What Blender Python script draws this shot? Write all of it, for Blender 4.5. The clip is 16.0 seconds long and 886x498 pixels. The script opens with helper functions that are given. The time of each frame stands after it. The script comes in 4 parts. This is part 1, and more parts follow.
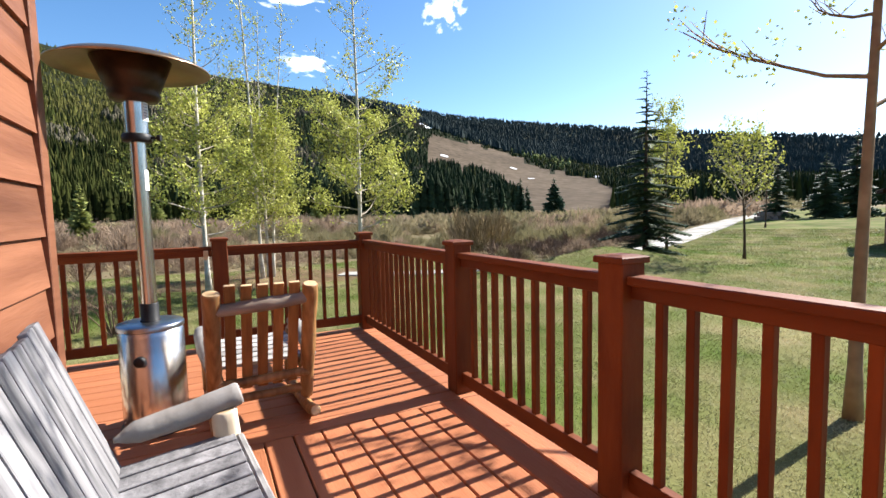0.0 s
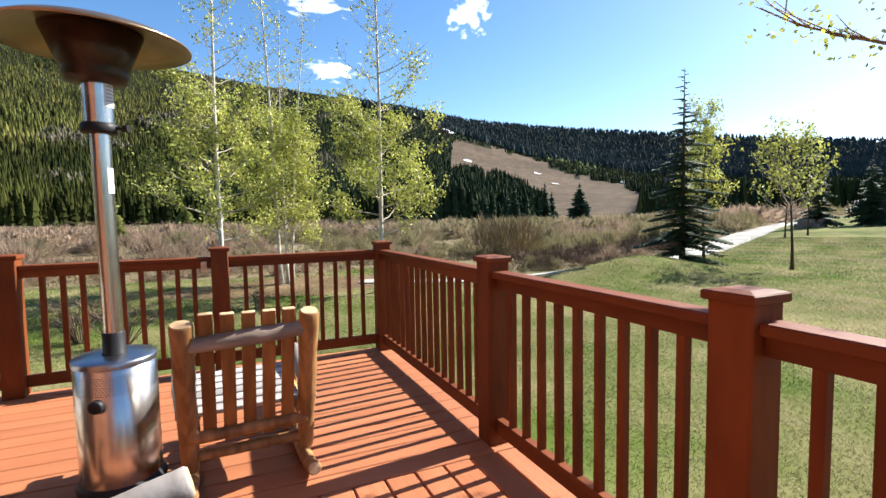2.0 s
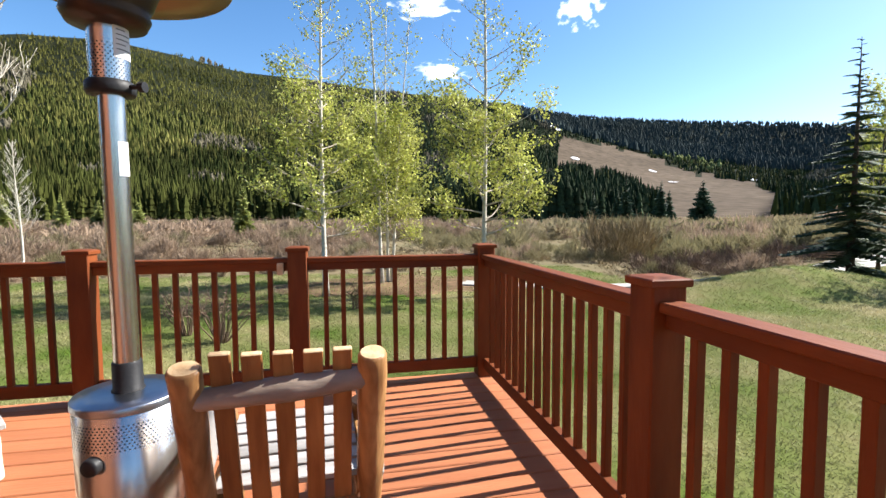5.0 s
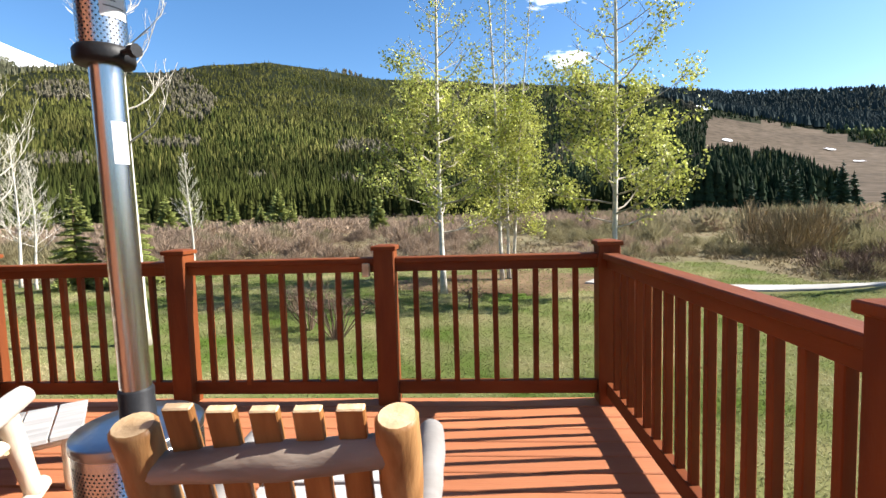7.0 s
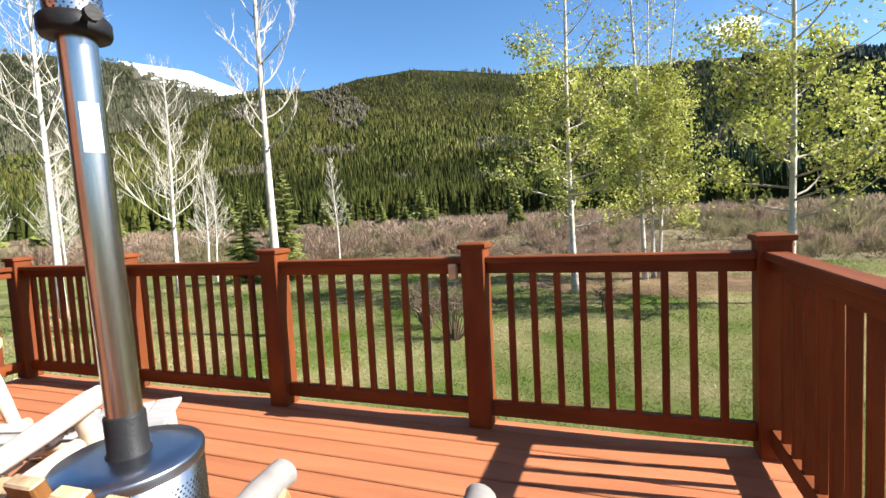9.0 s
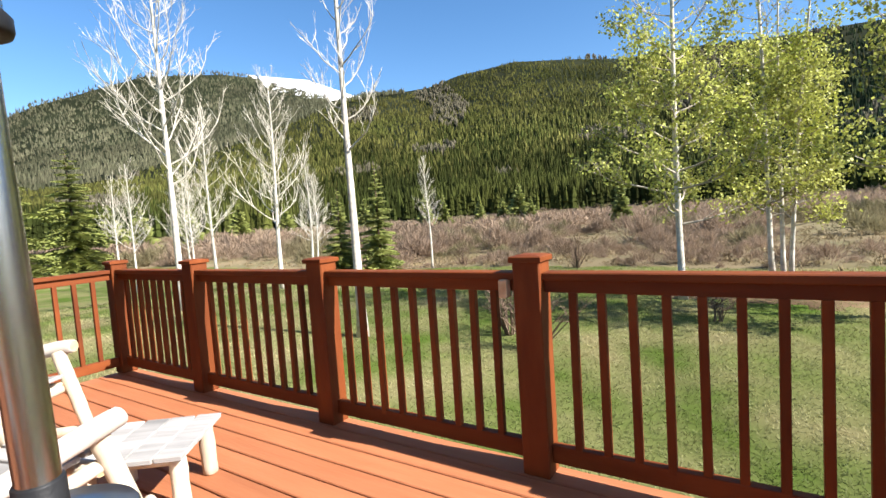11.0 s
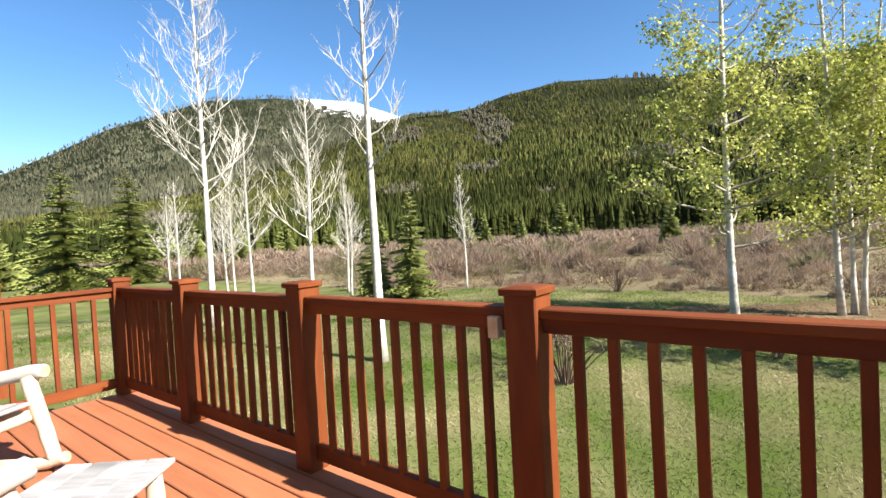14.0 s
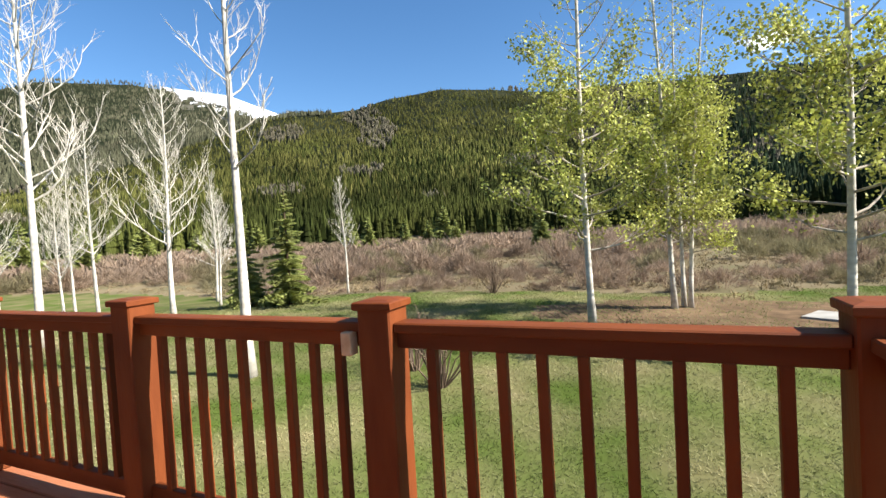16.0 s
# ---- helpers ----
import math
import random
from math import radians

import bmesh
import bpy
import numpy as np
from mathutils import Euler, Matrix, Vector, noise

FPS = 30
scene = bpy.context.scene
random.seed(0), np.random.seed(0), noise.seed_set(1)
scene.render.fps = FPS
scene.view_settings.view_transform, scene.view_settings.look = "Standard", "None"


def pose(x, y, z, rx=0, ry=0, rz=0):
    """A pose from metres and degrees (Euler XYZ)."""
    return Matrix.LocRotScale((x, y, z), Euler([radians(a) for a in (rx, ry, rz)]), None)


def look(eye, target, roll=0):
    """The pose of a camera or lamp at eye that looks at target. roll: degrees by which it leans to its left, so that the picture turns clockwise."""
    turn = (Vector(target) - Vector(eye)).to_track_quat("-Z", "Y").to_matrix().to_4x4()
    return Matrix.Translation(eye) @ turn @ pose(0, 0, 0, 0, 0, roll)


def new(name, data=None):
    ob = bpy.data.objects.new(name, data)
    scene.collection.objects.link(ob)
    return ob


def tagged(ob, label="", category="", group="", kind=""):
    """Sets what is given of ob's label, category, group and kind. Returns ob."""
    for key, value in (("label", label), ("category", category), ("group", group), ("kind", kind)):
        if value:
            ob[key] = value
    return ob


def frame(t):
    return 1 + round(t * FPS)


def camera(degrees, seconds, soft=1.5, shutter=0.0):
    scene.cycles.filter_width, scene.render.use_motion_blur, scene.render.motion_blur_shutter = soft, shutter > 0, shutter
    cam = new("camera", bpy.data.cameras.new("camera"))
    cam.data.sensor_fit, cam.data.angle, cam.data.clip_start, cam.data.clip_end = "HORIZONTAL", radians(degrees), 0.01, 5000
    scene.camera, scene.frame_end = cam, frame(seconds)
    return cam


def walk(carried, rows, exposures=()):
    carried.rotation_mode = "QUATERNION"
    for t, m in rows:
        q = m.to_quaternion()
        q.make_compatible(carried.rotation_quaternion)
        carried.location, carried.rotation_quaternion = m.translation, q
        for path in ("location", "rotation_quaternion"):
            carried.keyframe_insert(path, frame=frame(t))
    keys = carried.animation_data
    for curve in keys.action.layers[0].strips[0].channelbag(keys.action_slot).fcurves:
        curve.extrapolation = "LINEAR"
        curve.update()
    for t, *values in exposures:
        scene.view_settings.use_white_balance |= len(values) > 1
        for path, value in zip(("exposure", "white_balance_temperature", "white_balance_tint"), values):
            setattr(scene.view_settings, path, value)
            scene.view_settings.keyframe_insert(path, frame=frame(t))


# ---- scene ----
cam = camera(86.0, 16.0, soft=1.5)
PATH = [
    (0, (-1.527, -4.924, 1.23), (-0.631, -3.142, 1.076), -1.3),
    (0.5, (-1.422, -4.719, 1.23), (-0.531, -2.935, 1.08), -1.4),
    (1, (-1.361, -4.603, 1.233), (-0.491, -2.808, 1.093), -1.4),
    (1.5, (-1.333, -4.525, 1.244), (-0.491, -2.716, 1.11), -1.3),
    (2, (-1.303, -4.375, 1.253), (-0.492, -2.551, 1.121), -1.0),
    (2.5, (-1.267, -4.252, 1.249), (-0.492, -2.413, 1.118), -1.0),
    (3, (-1.21, -4.079, 1.239), (-0.48, -2.221, 1.108), -1.3),
    (5.5, (-1.002, -3.407, 1.246), (-0.719, -1.432, 1.109), -0.3),
    (6, (-0.92, -3.24, 1.236), (-0.771, -1.25, 1.094), -0.8),
    (6.5, (-0.871, -3.178, 1.231), (-0.86, -1.183, 1.086), -1.3),
    (7, (-0.83, -3.022, 1.228), (-0.96, -1.032, 1.081), -1.6),
    (7.5, (-0.794, -2.867, 1.223), (-1.07, -0.892, 1.073), -1.6),
    (8, (-0.743, -2.765, 1.227), (-1.163, -0.815, 1.076), -2.0),
    (8.5, (-0.691, -2.615, 1.211), (-1.252, -0.701, 1.067), -2.5),
    (9, (-0.643, -2.53, 1.198), (-1.342, -0.662, 1.058), -3.1),
    (9.5, (-0.603, -2.395, 1.205), (-1.433, -0.581, 1.054), -3.2),
    (10, (-0.59, -2.279, 1.223), (-1.517, -0.514, 1.058), -3.4),
    (12.5, (-0.519, -1.748, 1.247), (-1.734, -0.161, 1.173), -3.8),
    (13, (-0.535, -1.663, 1.24), (-1.766, -0.088, 1.183), -3.4),
    (13.5, (-0.558, -1.63, 1.237), (-1.786, -0.052, 1.188), -3.2),
    (14, (-0.559, -1.598, 1.236), (-1.777, -0.012, 1.189), -3.2),
    (14.5, (-0.545, -1.553, 1.241), (-1.713, 0.07, 1.196), -2.9),
    (15, (-0.531, -1.503, 1.248), (-1.599, 0.187, 1.195), -3.2),
    (15.5, (-0.512, -1.487, 1.254), (-1.46, 0.273, 1.198), -3.2),
    (16, (-0.502, -1.47, 1.258), (-1.306, 0.36, 1.197), -3.3),
]
walk(cam, [(t, look(eye, target, roll)) for t, eye, target, roll in PATH], exposures=[(0.0, 1.58), (5.0, 1.63), (10.0, 1.62), (13.5, 1.6), (15.0, 1.6), (16.0, 1.44)])

# ---- light ----
SUN_AZ, SUN_EL = 84.8, 38.0
world = bpy.data.worlds.new("daylight")
scene.world = world
world.use_nodes = True
wn = world.node_tree.nodes
wl = world.node_tree.links
sky = wn.new("ShaderNodeTexSky")
sky.sky_type = "NISHITA"
sky.sun_disc = False
sky.sun_elevation = radians(SUN_EL)
sky.sun_rotation = radians(SUN_AZ)
sky.altitude = 1500.0
sky.air_density, sky.dust_density, sky.ozone_density = 1.0, 1.6, 1.0
wn["Background"].inputs[1].default_value = 0.079
rich = wn.new("ShaderNodeHueSaturation")
rich.inputs["Saturation"].default_value = 1.26
wl.new(sky.outputs[0], rich.inputs["Color"])
wl.new(rich.outputs[0], wn["Background"].inputs[0])
sun = new("sun", bpy.data.lights.new("sun", "SUN"))
sun.data.energy, sun.data.angle, sun.data.color = 5.0, radians(0.5), (1.0, 0.96, 0.90)
_az, _el = radians(SUN_AZ), radians(SUN_EL)
SUN_DIR = Vector((math.sin(_az) * math.cos(_el), math.cos(_az) * math.cos(_el), math.sin(_el)))
sun.matrix_world = look(SUN_DIR * 50, (0, 0, 0))


# ---- materials ----
def mat(name, c1, c2, scale=6.0, rough=0.7, bump=0.15, bscale=40.0, metal=0.0, stretch=(1, 1, 1), big=0.35, big_scale=0.8,
        per_object=0.0, per_island=0.0, spec=0.22, trans=0.0, coords="Object"):
    """A surface with fine grain between two colours, broad stains, small relief and, for pieces, a tone of their own."""
    m = bpy.data.materials.new(name)
    m.use_nodes = True
    n, l = m.node_tree.nodes, m.node_tree.links
    b = n["Principled BSDF"]
    tc = n.new("ShaderNodeTexCoord")
    mp = n.new("ShaderNodeMapping")
    mp.inputs["Scale"].default_value = stretch
    l.new(tc.outputs[coords], mp.inputs[0])
    vec = mp.outputs[0]
    info = None
    if per_object:
        info = n.new("ShaderNodeObjectInfo")
        off = n.new("ShaderNodeVectorMath")
        off.operation = "MULTIPLY_ADD"
        l.new(info.outputs["Random"], off.inputs[0])
        off.inputs[1].default_value = (37.0, 91.0, 53.0)
        l.new(vec, off.inputs[2])
        vec = off.outputs[0]
    fine = n.new("ShaderNodeTexNoise")
    fine.inputs["Scale"].default_value, fine.inputs["Detail"].default_value = scale, 6.0
    l.new(vec, fine.inputs["Vector"])
    ramp = n.new("ShaderNodeMapRange")
    ramp.inputs[1].default_value, ramp.inputs[2].default_value = 0.3, 0.7
    l.new(fine.outputs["Fac"], ramp.inputs[0])
    mix = n.new("ShaderNodeMix")
    mix.data_type = "RGBA"
    mix.inputs[6].default_value, mix.inputs[7].default_value = (*c1, 1), (*c2, 1)
    l.new(ramp.outputs[0], mix.inputs[0])
    col = mix.outputs[2]
    broad = n.new("ShaderNodeTexNoise")
    broad.inputs["Scale"].default_value, broad.inputs["Detail"].default_value = big_scale, 3.0
    l.new(vec, broad.inputs["Vector"])
    val = n.new("ShaderNodeMapRange")
    val.inputs[1].default_value, val.inputs[2].default_value = 0.3, 0.7
    val.inputs[3].default_value, val.inputs[4].default_value = 1.0 - big, 1.0 + big
    l.new(broad.outputs["Fac"], val.inputs[0])
    factor = val.outputs[0]
    source = None
    if per_object:
        source, amount = info.outputs["Random"], per_object
    elif per_island:
        geo = n.new("ShaderNodeNewGeometry")
        source, amount = geo.outputs["Random Per Island"], per_island
    if source:
        r = n.new("ShaderNodeMapRange")
        r.inputs[3].default_value, r.inputs[4].default_value = 1.0 - amount, 1.0 + amount
        l.new(source, r.inputs[0])
        mul = n.new("ShaderNodeMath")
        mul.operation = "MULTIPLY"
        l.new(factor, mul.inputs[0])
        l.new(r.outputs[0], mul.inputs[1])
        factor = mul.outputs[0]
    sc = n.new("ShaderNodeVectorMath")
    sc.operation = "SCALE"
    l.new(col, sc.inputs[0])
    l.new(factor, sc.inputs["Scale"])
    l.new(sc.outputs[0], b.inputs["Base Color"])
    b.inputs["Roughness"].default_value = rough
    b.inputs["Metallic"].default_value = metal
    b.inputs["Specular IOR Level"].default_value = 0.03 if rough >= 0.8 else spec
    if bump:
        fb = n.new("ShaderNodeTexNoise")
        fb.inputs["Scale"].default_value, fb.inputs["Detail"].default_value = bscale, 4.0
        l.new(vec, fb.inputs["Vector"])
        bp = n.new("ShaderNodeBump")
        bp.inputs["Strength"].default_value, bp.inputs["Distance"].default_value = bump, 0.01
        l.new(fb.outputs["Fac"], bp.inputs["Height"])
        l.new(bp.outputs[0], b.inputs["Normal"])
    if trans:
        t = n.new("ShaderNodeBsdfTranslucent")
        l.new(sc.outputs[0], t.inputs[0])
        ms = n.new("ShaderNodeMixShader")
        ms.inputs[0].default_value = trans
        l.new(b.outputs[0], ms.inputs[1])
        l.new(t.outputs[0], ms.inputs[2])
        l.new(ms.outputs[0], n["Material Output"].inputs[0])
    return m


M_RAIL = mat("red stained railing wood", (0.180, 0.046, 0.010), (0.108, 0.024, 0.005), 9, 0.68, 0.2, 60, stretch=(1, 1, 0.25), big=0.15, per_object=0.12)
M_RAIL_X = mat("red stained rail board", (0.180, 0.046, 0.010), (0.108, 0.024, 0.005), 9, 0.62, 0.2, 60, stretch=(0.2, 1, 1), big=0.15, per_object=0.08)
M_DECK_X = mat("terracotta deck boards", (0.361, 0.135, 0.061), (0.303, 0.107, 0.047), 14, 0.62, 0.25, 90, stretch=(0.12, 1, 1), big=0.14, per_object=0.07)
M_DECK_Y = mat("terracotta deck boards lengthwise", (0.361, 0.135, 0.061), (0.303, 0.107, 0.047), 14, 0.62, 0.25, 90, stretch=(1, 0.12, 1), big=0.14, per_object=0.07)
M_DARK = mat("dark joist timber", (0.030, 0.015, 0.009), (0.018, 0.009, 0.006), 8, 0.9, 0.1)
M_SIDING = mat("red brown cedar siding", (0.215, 0.088, 0.046), (0.125, 0.046, 0.023), 7, 0.6, 0.35, 30, stretch=(1, 0.14, 1.6), big=0.2, per_object=0.1)
M_LOG = mat("golden peeled log", (0.391, 0.212, 0.085), (0.162, 0.072, 0.025), 22, 0.45, 0.4, 40, stretch=(1, 1, 0.12), big=0.4, big_scale=6)
M_LOG_GREY = mat("weathered grey log", (0.289, 0.272, 0.255), (0.196, 0.178, 0.162), 12, 0.75, 0.18, 40, stretch=(0.25, 1, 1), big=0.25, big_scale=3)
M_SLAT_GREY = mat("weathered grey slat", (0.400, 0.385, 0.370), (0.220, 0.210, 0.200), 14, 0.75, 0.4, 60, stretch=(0.12, 1, 1), big=0.25, big_scale=2, per_object=0.1)
M_SLAT_DIM = mat("old grey boards", (0.31, 0.30, 0.305), (0.095, 0.092, 0.095), 16, 0.8, 0.5, 50, stretch=(1, 1, 0.08), big=0.35, big_scale=4, per_object=0.15)
M_SLAT = mat("varnished pine slat", (0.304, 0.136, 0.044), (0.160, 0.060, 0.018), 24, 0.45, 0.3, 60, stretch=(1, 1, 0.15), big=0.2, big_scale=3, per_object=0.15)
M_ENDGRAIN = mat("sawn log end", (0.62, 0.45, 0.27), (0.45, 0.30, 0.16), 20, 0.8, 0.3, 60)
M_STEEL = mat("brushed stainless steel", (0.62, 0.60, 0.57), (0.52, 0.50, 0.48), 60, 0.24, 0.03, 200, metal=1.0, stretch=(1, 1, 0.05), big=0.05)
M_STEEL_BLUE = mat("smooth steel lid", (0.36, 0.38, 0.42), (0.32, 0.34, 0.38), 30, 0.3, 0.03, 100, metal=1.0, big=0.08)
M_BLACK = mat("black plastic", (0.012, 0.012, 0.013), (0.018, 0.018, 0.019), 30, 0.5, 0.1, 80)
M_SOOT = mat("heat darkened steel", (0.096, 0.060, 0.040), (0.040, 0.028, 0.024), 8, 0.4, 0.1, 60, metal=0.7)
M_LABEL = mat("white paper label", (0.78, 0.78, 0.77), (0.74, 0.74, 0.73), 10, 0.5, 0.02)
M_INK = mat("grey print", (0.25, 0.25, 0.25), (0.2, 0.2, 0.2), 10, 0.6, 0.0)
M_LAWN = mat("spring lawn soil", (0.061, 0.096, 0.015), (0.173, 0.150, 0.071), 0.85, 0.95, 0.6, 14, big=0.25, big_scale=0.25)
M_BLADE = mat("lawn blades", (0.098, 0.143, 0.021), (0.315, 0.270, 0.143), 0.85, 0.7, 0.0, per_island=0.15, trans=0.35)
M_SCRUBSOIL = mat("valley scrub soil", (0.203, 0.154, 0.094), (0.128, 0.116, 0.060), 0.25, 0.95, 0.5, 2.0, big=0.25, big_scale=0.02)
# Near-black floor: the shade in the gaps between trees is put into its colour.
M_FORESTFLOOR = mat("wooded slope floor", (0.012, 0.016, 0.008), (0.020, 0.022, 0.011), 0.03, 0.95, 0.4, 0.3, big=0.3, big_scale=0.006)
M_SKIRUN = mat("dry grass ski run", (0.118, 0.090, 0.066), (0.062, 0.048, 0.032), 0.11, 0.95, 0.4, 0.3, big=0.2, big_scale=0.01)
M_SNOW = mat("old snow", (0.80, 0.81, 0.83), (0.72, 0.73, 0.76), 0.05, 0.6, 0.2, 0.5, big=0.05)
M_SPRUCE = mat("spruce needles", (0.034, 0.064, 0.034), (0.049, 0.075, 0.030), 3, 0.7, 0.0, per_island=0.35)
# Spruce needles again, with the sunlight on them put into a paler colour.
M_SPRUCE_SUNLIT = mat("spruce needles in sunlit colour", (0.173, 0.203, 0.049), (0.225, 0.232, 0.068), 3, 0.7, 0.0, per_island=0.35, trans=0.25)
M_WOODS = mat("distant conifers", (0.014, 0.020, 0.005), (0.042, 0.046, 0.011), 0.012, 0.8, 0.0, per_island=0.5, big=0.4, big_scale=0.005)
M_GREYWOODS = mat("distant bare grey trees", (0.094, 0.083, 0.056), (0.068, 0.061, 0.041), 0.02, 0.9, 0.0, per_island=0.35)
M_ASPENLEAF = mat("young aspen leaves", (0.31, 0.335, 0.055), (0.45, 0.45, 0.13), 1.5, 0.5, 0.0, per_island=0.5, trans=0.33)
M_ASPENLEAF_Y = mat("yellow green aspen leaves", (0.324, 0.324, 0.054), (0.360, 0.378, 0.090), 1.5, 0.55, 0.0, per_island=0.35, trans=0.45)
M_ASPENBARK = mat("white aspen bark", (0.589, 0.551, 0.475), (0.380, 0.342, 0.285), 5, 0.85, 0.3, 30, stretch=(1, 1, 2.5), big=0.3, big_scale=1.5)
M_TWIG = mat("pale twigs", (0.425, 0.383, 0.323), (0.289, 0.246, 0.196), 5, 0.85, 0.0, per_island=0.25)
M_BROWNBARK = mat("brown bark", (0.098, 0.068, 0.045), (0.060, 0.041, 0.030), 8, 0.9, 0.4, 30)
M_WILLOW = mat("bare willow scrub", (0.252, 0.180, 0.126), (0.324, 0.241, 0.169), 0.08, 0.9, 0.0, per_island=0.2, big=0.25, big_scale=0.05, trans=0.4)
M_WILLOW_G = mat("budding willow scrub", (0.180, 0.162, 0.079), (0.245, 0.202, 0.122), 0.08, 0.9, 0.0, per_island=0.2, big=0.25, big_scale=0.05, trans=0.4)
M_CONCRETE = mat("pale concrete", (0.378, 0.358, 0.324), (0.284, 0.270, 0.243), 2, 0.9, 0.2, 30)

M_LOG_WORN = mat("dark worn log with pale scars", (0.10, 0.065, 0.045), (0.30, 0.24, 0.19), 9, 0.6, 0.35, 40, stretch=(0.35, 1, 1), big=0.35, big_scale=5)
M_LOG_BLEACH = mat("bleached grey log", (0.56, 0.52, 0.47), (0.38, 0.34, 0.29), 10, 0.75, 0.3, 35, stretch=(1, 0.25, 1), big=0.25, big_scale=4)
M_LOG_PALE = mat("sun bleached log", (0.58, 0.51, 0.41), (0.42, 0.34, 0.24), 10, 0.7, 0.35, 35, stretch=(1, 1, 0.25), big=0.25, big_scale=3)
M_BROWNBARK_PALE = mat("tan aspen bark", (0.34, 0.23, 0.14), (0.22, 0.14, 0.085), 7, 0.85, 0.35, 30, big=0.3, big_scale=2)
M_TWIG_DARK = mat("dark twigs", (0.128, 0.088, 0.064), (0.192, 0.136, 0.096), 5, 0.85, 0.0, per_island=0.3)
# Dark tone also puts the shade of the slope below the ridge into the trees.
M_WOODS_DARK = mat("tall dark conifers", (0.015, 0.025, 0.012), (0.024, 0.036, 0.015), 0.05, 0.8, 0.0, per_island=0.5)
M_FARASPEN = mat("distant budding aspens", (0.112, 0.128, 0.040), (0.160, 0.168, 0.064), 0.02, 0.9, 0.0, per_island=0.35)
M_STRAW = mat("straw coloured willow", (0.270, 0.203, 0.120), (0.203, 0.158, 0.083), 0.4, 0.9, 0.0, per_island=0.4)
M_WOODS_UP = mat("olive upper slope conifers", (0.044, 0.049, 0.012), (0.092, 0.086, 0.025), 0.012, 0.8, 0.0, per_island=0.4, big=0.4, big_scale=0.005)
M_MOUNTAIN = mat("grey brown mountain forest", (0.046, 0.050, 0.028), (0.085, 0.080, 0.050), 0.012, 0.85, 0.0, per_island=0.35, big=0.3, big_scale=0.004)
M_MULCH = mat("brown leaf litter", (0.176, 0.116, 0.068), (0.096, 0.064, 0.038), 4, 0.95, 0.6, 20)
M_ROCK = mat("bare high slope", (0.10, 0.09, 0.07), (0.07, 0.07, 0.05), 0.03, 0.95, 0.4, 0.3)
# The bluish, even tone paints distance haze into the ridge trees.
M_RIDGE = mat("dark far ridge conifers with blue haze", (0.028, 0.038, 0.036), (0.036, 0.048, 0.046), 0.02, 0.9, 0.0, per_island=0.15, big=0.25, big_scale=0.004)
M_STONE = mat("pinkish stone", (0.288, 0.200, 0.152), (0.224, 0.160, 0.128), 4, 0.9, 0.4, 20, per_object=0.15)


# ---- mesh helpers ----
class Soup:
    """Vertices and faces gathered in lists."""

    def __init__(self):
        self.v, self.f = [], []

    def face(self, *pts):
        k = len(self.v)
        self.v.extend(pts)
        self.f.append(tuple(range(k, k + len(pts))))

    def box(self, x0, x1, y0, y1, z0, z1):
        k = len(self.v)
        self.v += [(x, y, z) for z in (z0, z1) for x, y in ((x0, y0), (x1, y0), (x1, y1), (x0, y1))]
        self.f += [tuple(k + i for i in q) for q in ((3, 2, 1, 0), (4, 5, 6, 7), (0, 1, 5, 4), (1, 2, 6, 5), (2, 3, 7, 6), (3, 0, 4, 7))]

    def tube(self, pts, radii, sides=6, caps=True):
        """A tapered tube along the points."""
        pts = [Vector(p) for p in pts]
        rings = []
        for i, p in enumerate(pts):
            d = (pts[min(i + 1, len(pts) - 1)] - pts[max(i - 1, 0)]).normalized()
            a = d.orthogonal().normalized() if i == 0 else (a - d * a.dot(d)).normalized()
            b = d.cross(a)
            k = len(self.v)
            for s in range(sides):
                w = 2 * math.pi * s / sides
                self.v.append(tuple(p + (a * math.cos(w) + b * math.sin(w)) * radii[i]))
            rings.append(k)
        for k0, k1 in zip(rings, rings[1:]):
            for s in range(sides):
                t = (s + 1) % sides
                self.f.append((k0 + s, k0 + t, k1 + t, k1 + s))
        if caps:
            self.f.append(tuple(rings[0] + s for s in reversed(range(sides))))
            self.f.append(tuple(rings[-1] + s for s in range(sides)))

    def mesh(self, name, material, smooth=False):
        me = bpy.data.meshes.new(name)
        me.from_pydata([tuple(p) for p in self.v], [], self.f)
        for m in material if isinstance(material, (list, tuple)) else [material]:
            me.materials.append(m)
        if smooth:
            me.shade_smooth()
        me.update()
        return me


def bevel_box(name, sx, sy, sz, material, bevel=0.004):
    """A box of that size centred on the origin, with eased edges."""
    bm = bmesh.new()
    bmesh.ops.create_cube(bm, size=1.0)
    for v in bm.verts:
        v.co.x, v.co.y, v.co.z = v.co.x * sx, v.co.y * sy, v.co.z * sz
    if bevel:
        bmesh.ops.bevel(bm, geom=bm.edges[:], offset=bevel, segments=1, affect="EDGES")
    me = bpy.data.meshes.new(name)
    bm.to_mesh(me)
    bm.free()
    me.materials.append(material)
    return me


def child(name, me, parent, m=None, label=""):
    """A part: one mesh object under its thing."""
    ob = new(name, me)
    ob.parent = parent
    if m is not None:
        ob.matrix_basis = m
    return tagged(ob, label) if label else ob


def thing(name, label, category, group="", kind="", m=None):
    ob = new(name)
    if m is not None:
        ob.matrix_basis = m
    return tagged(ob, label, category, group, kind)


rng = random.Random(7)

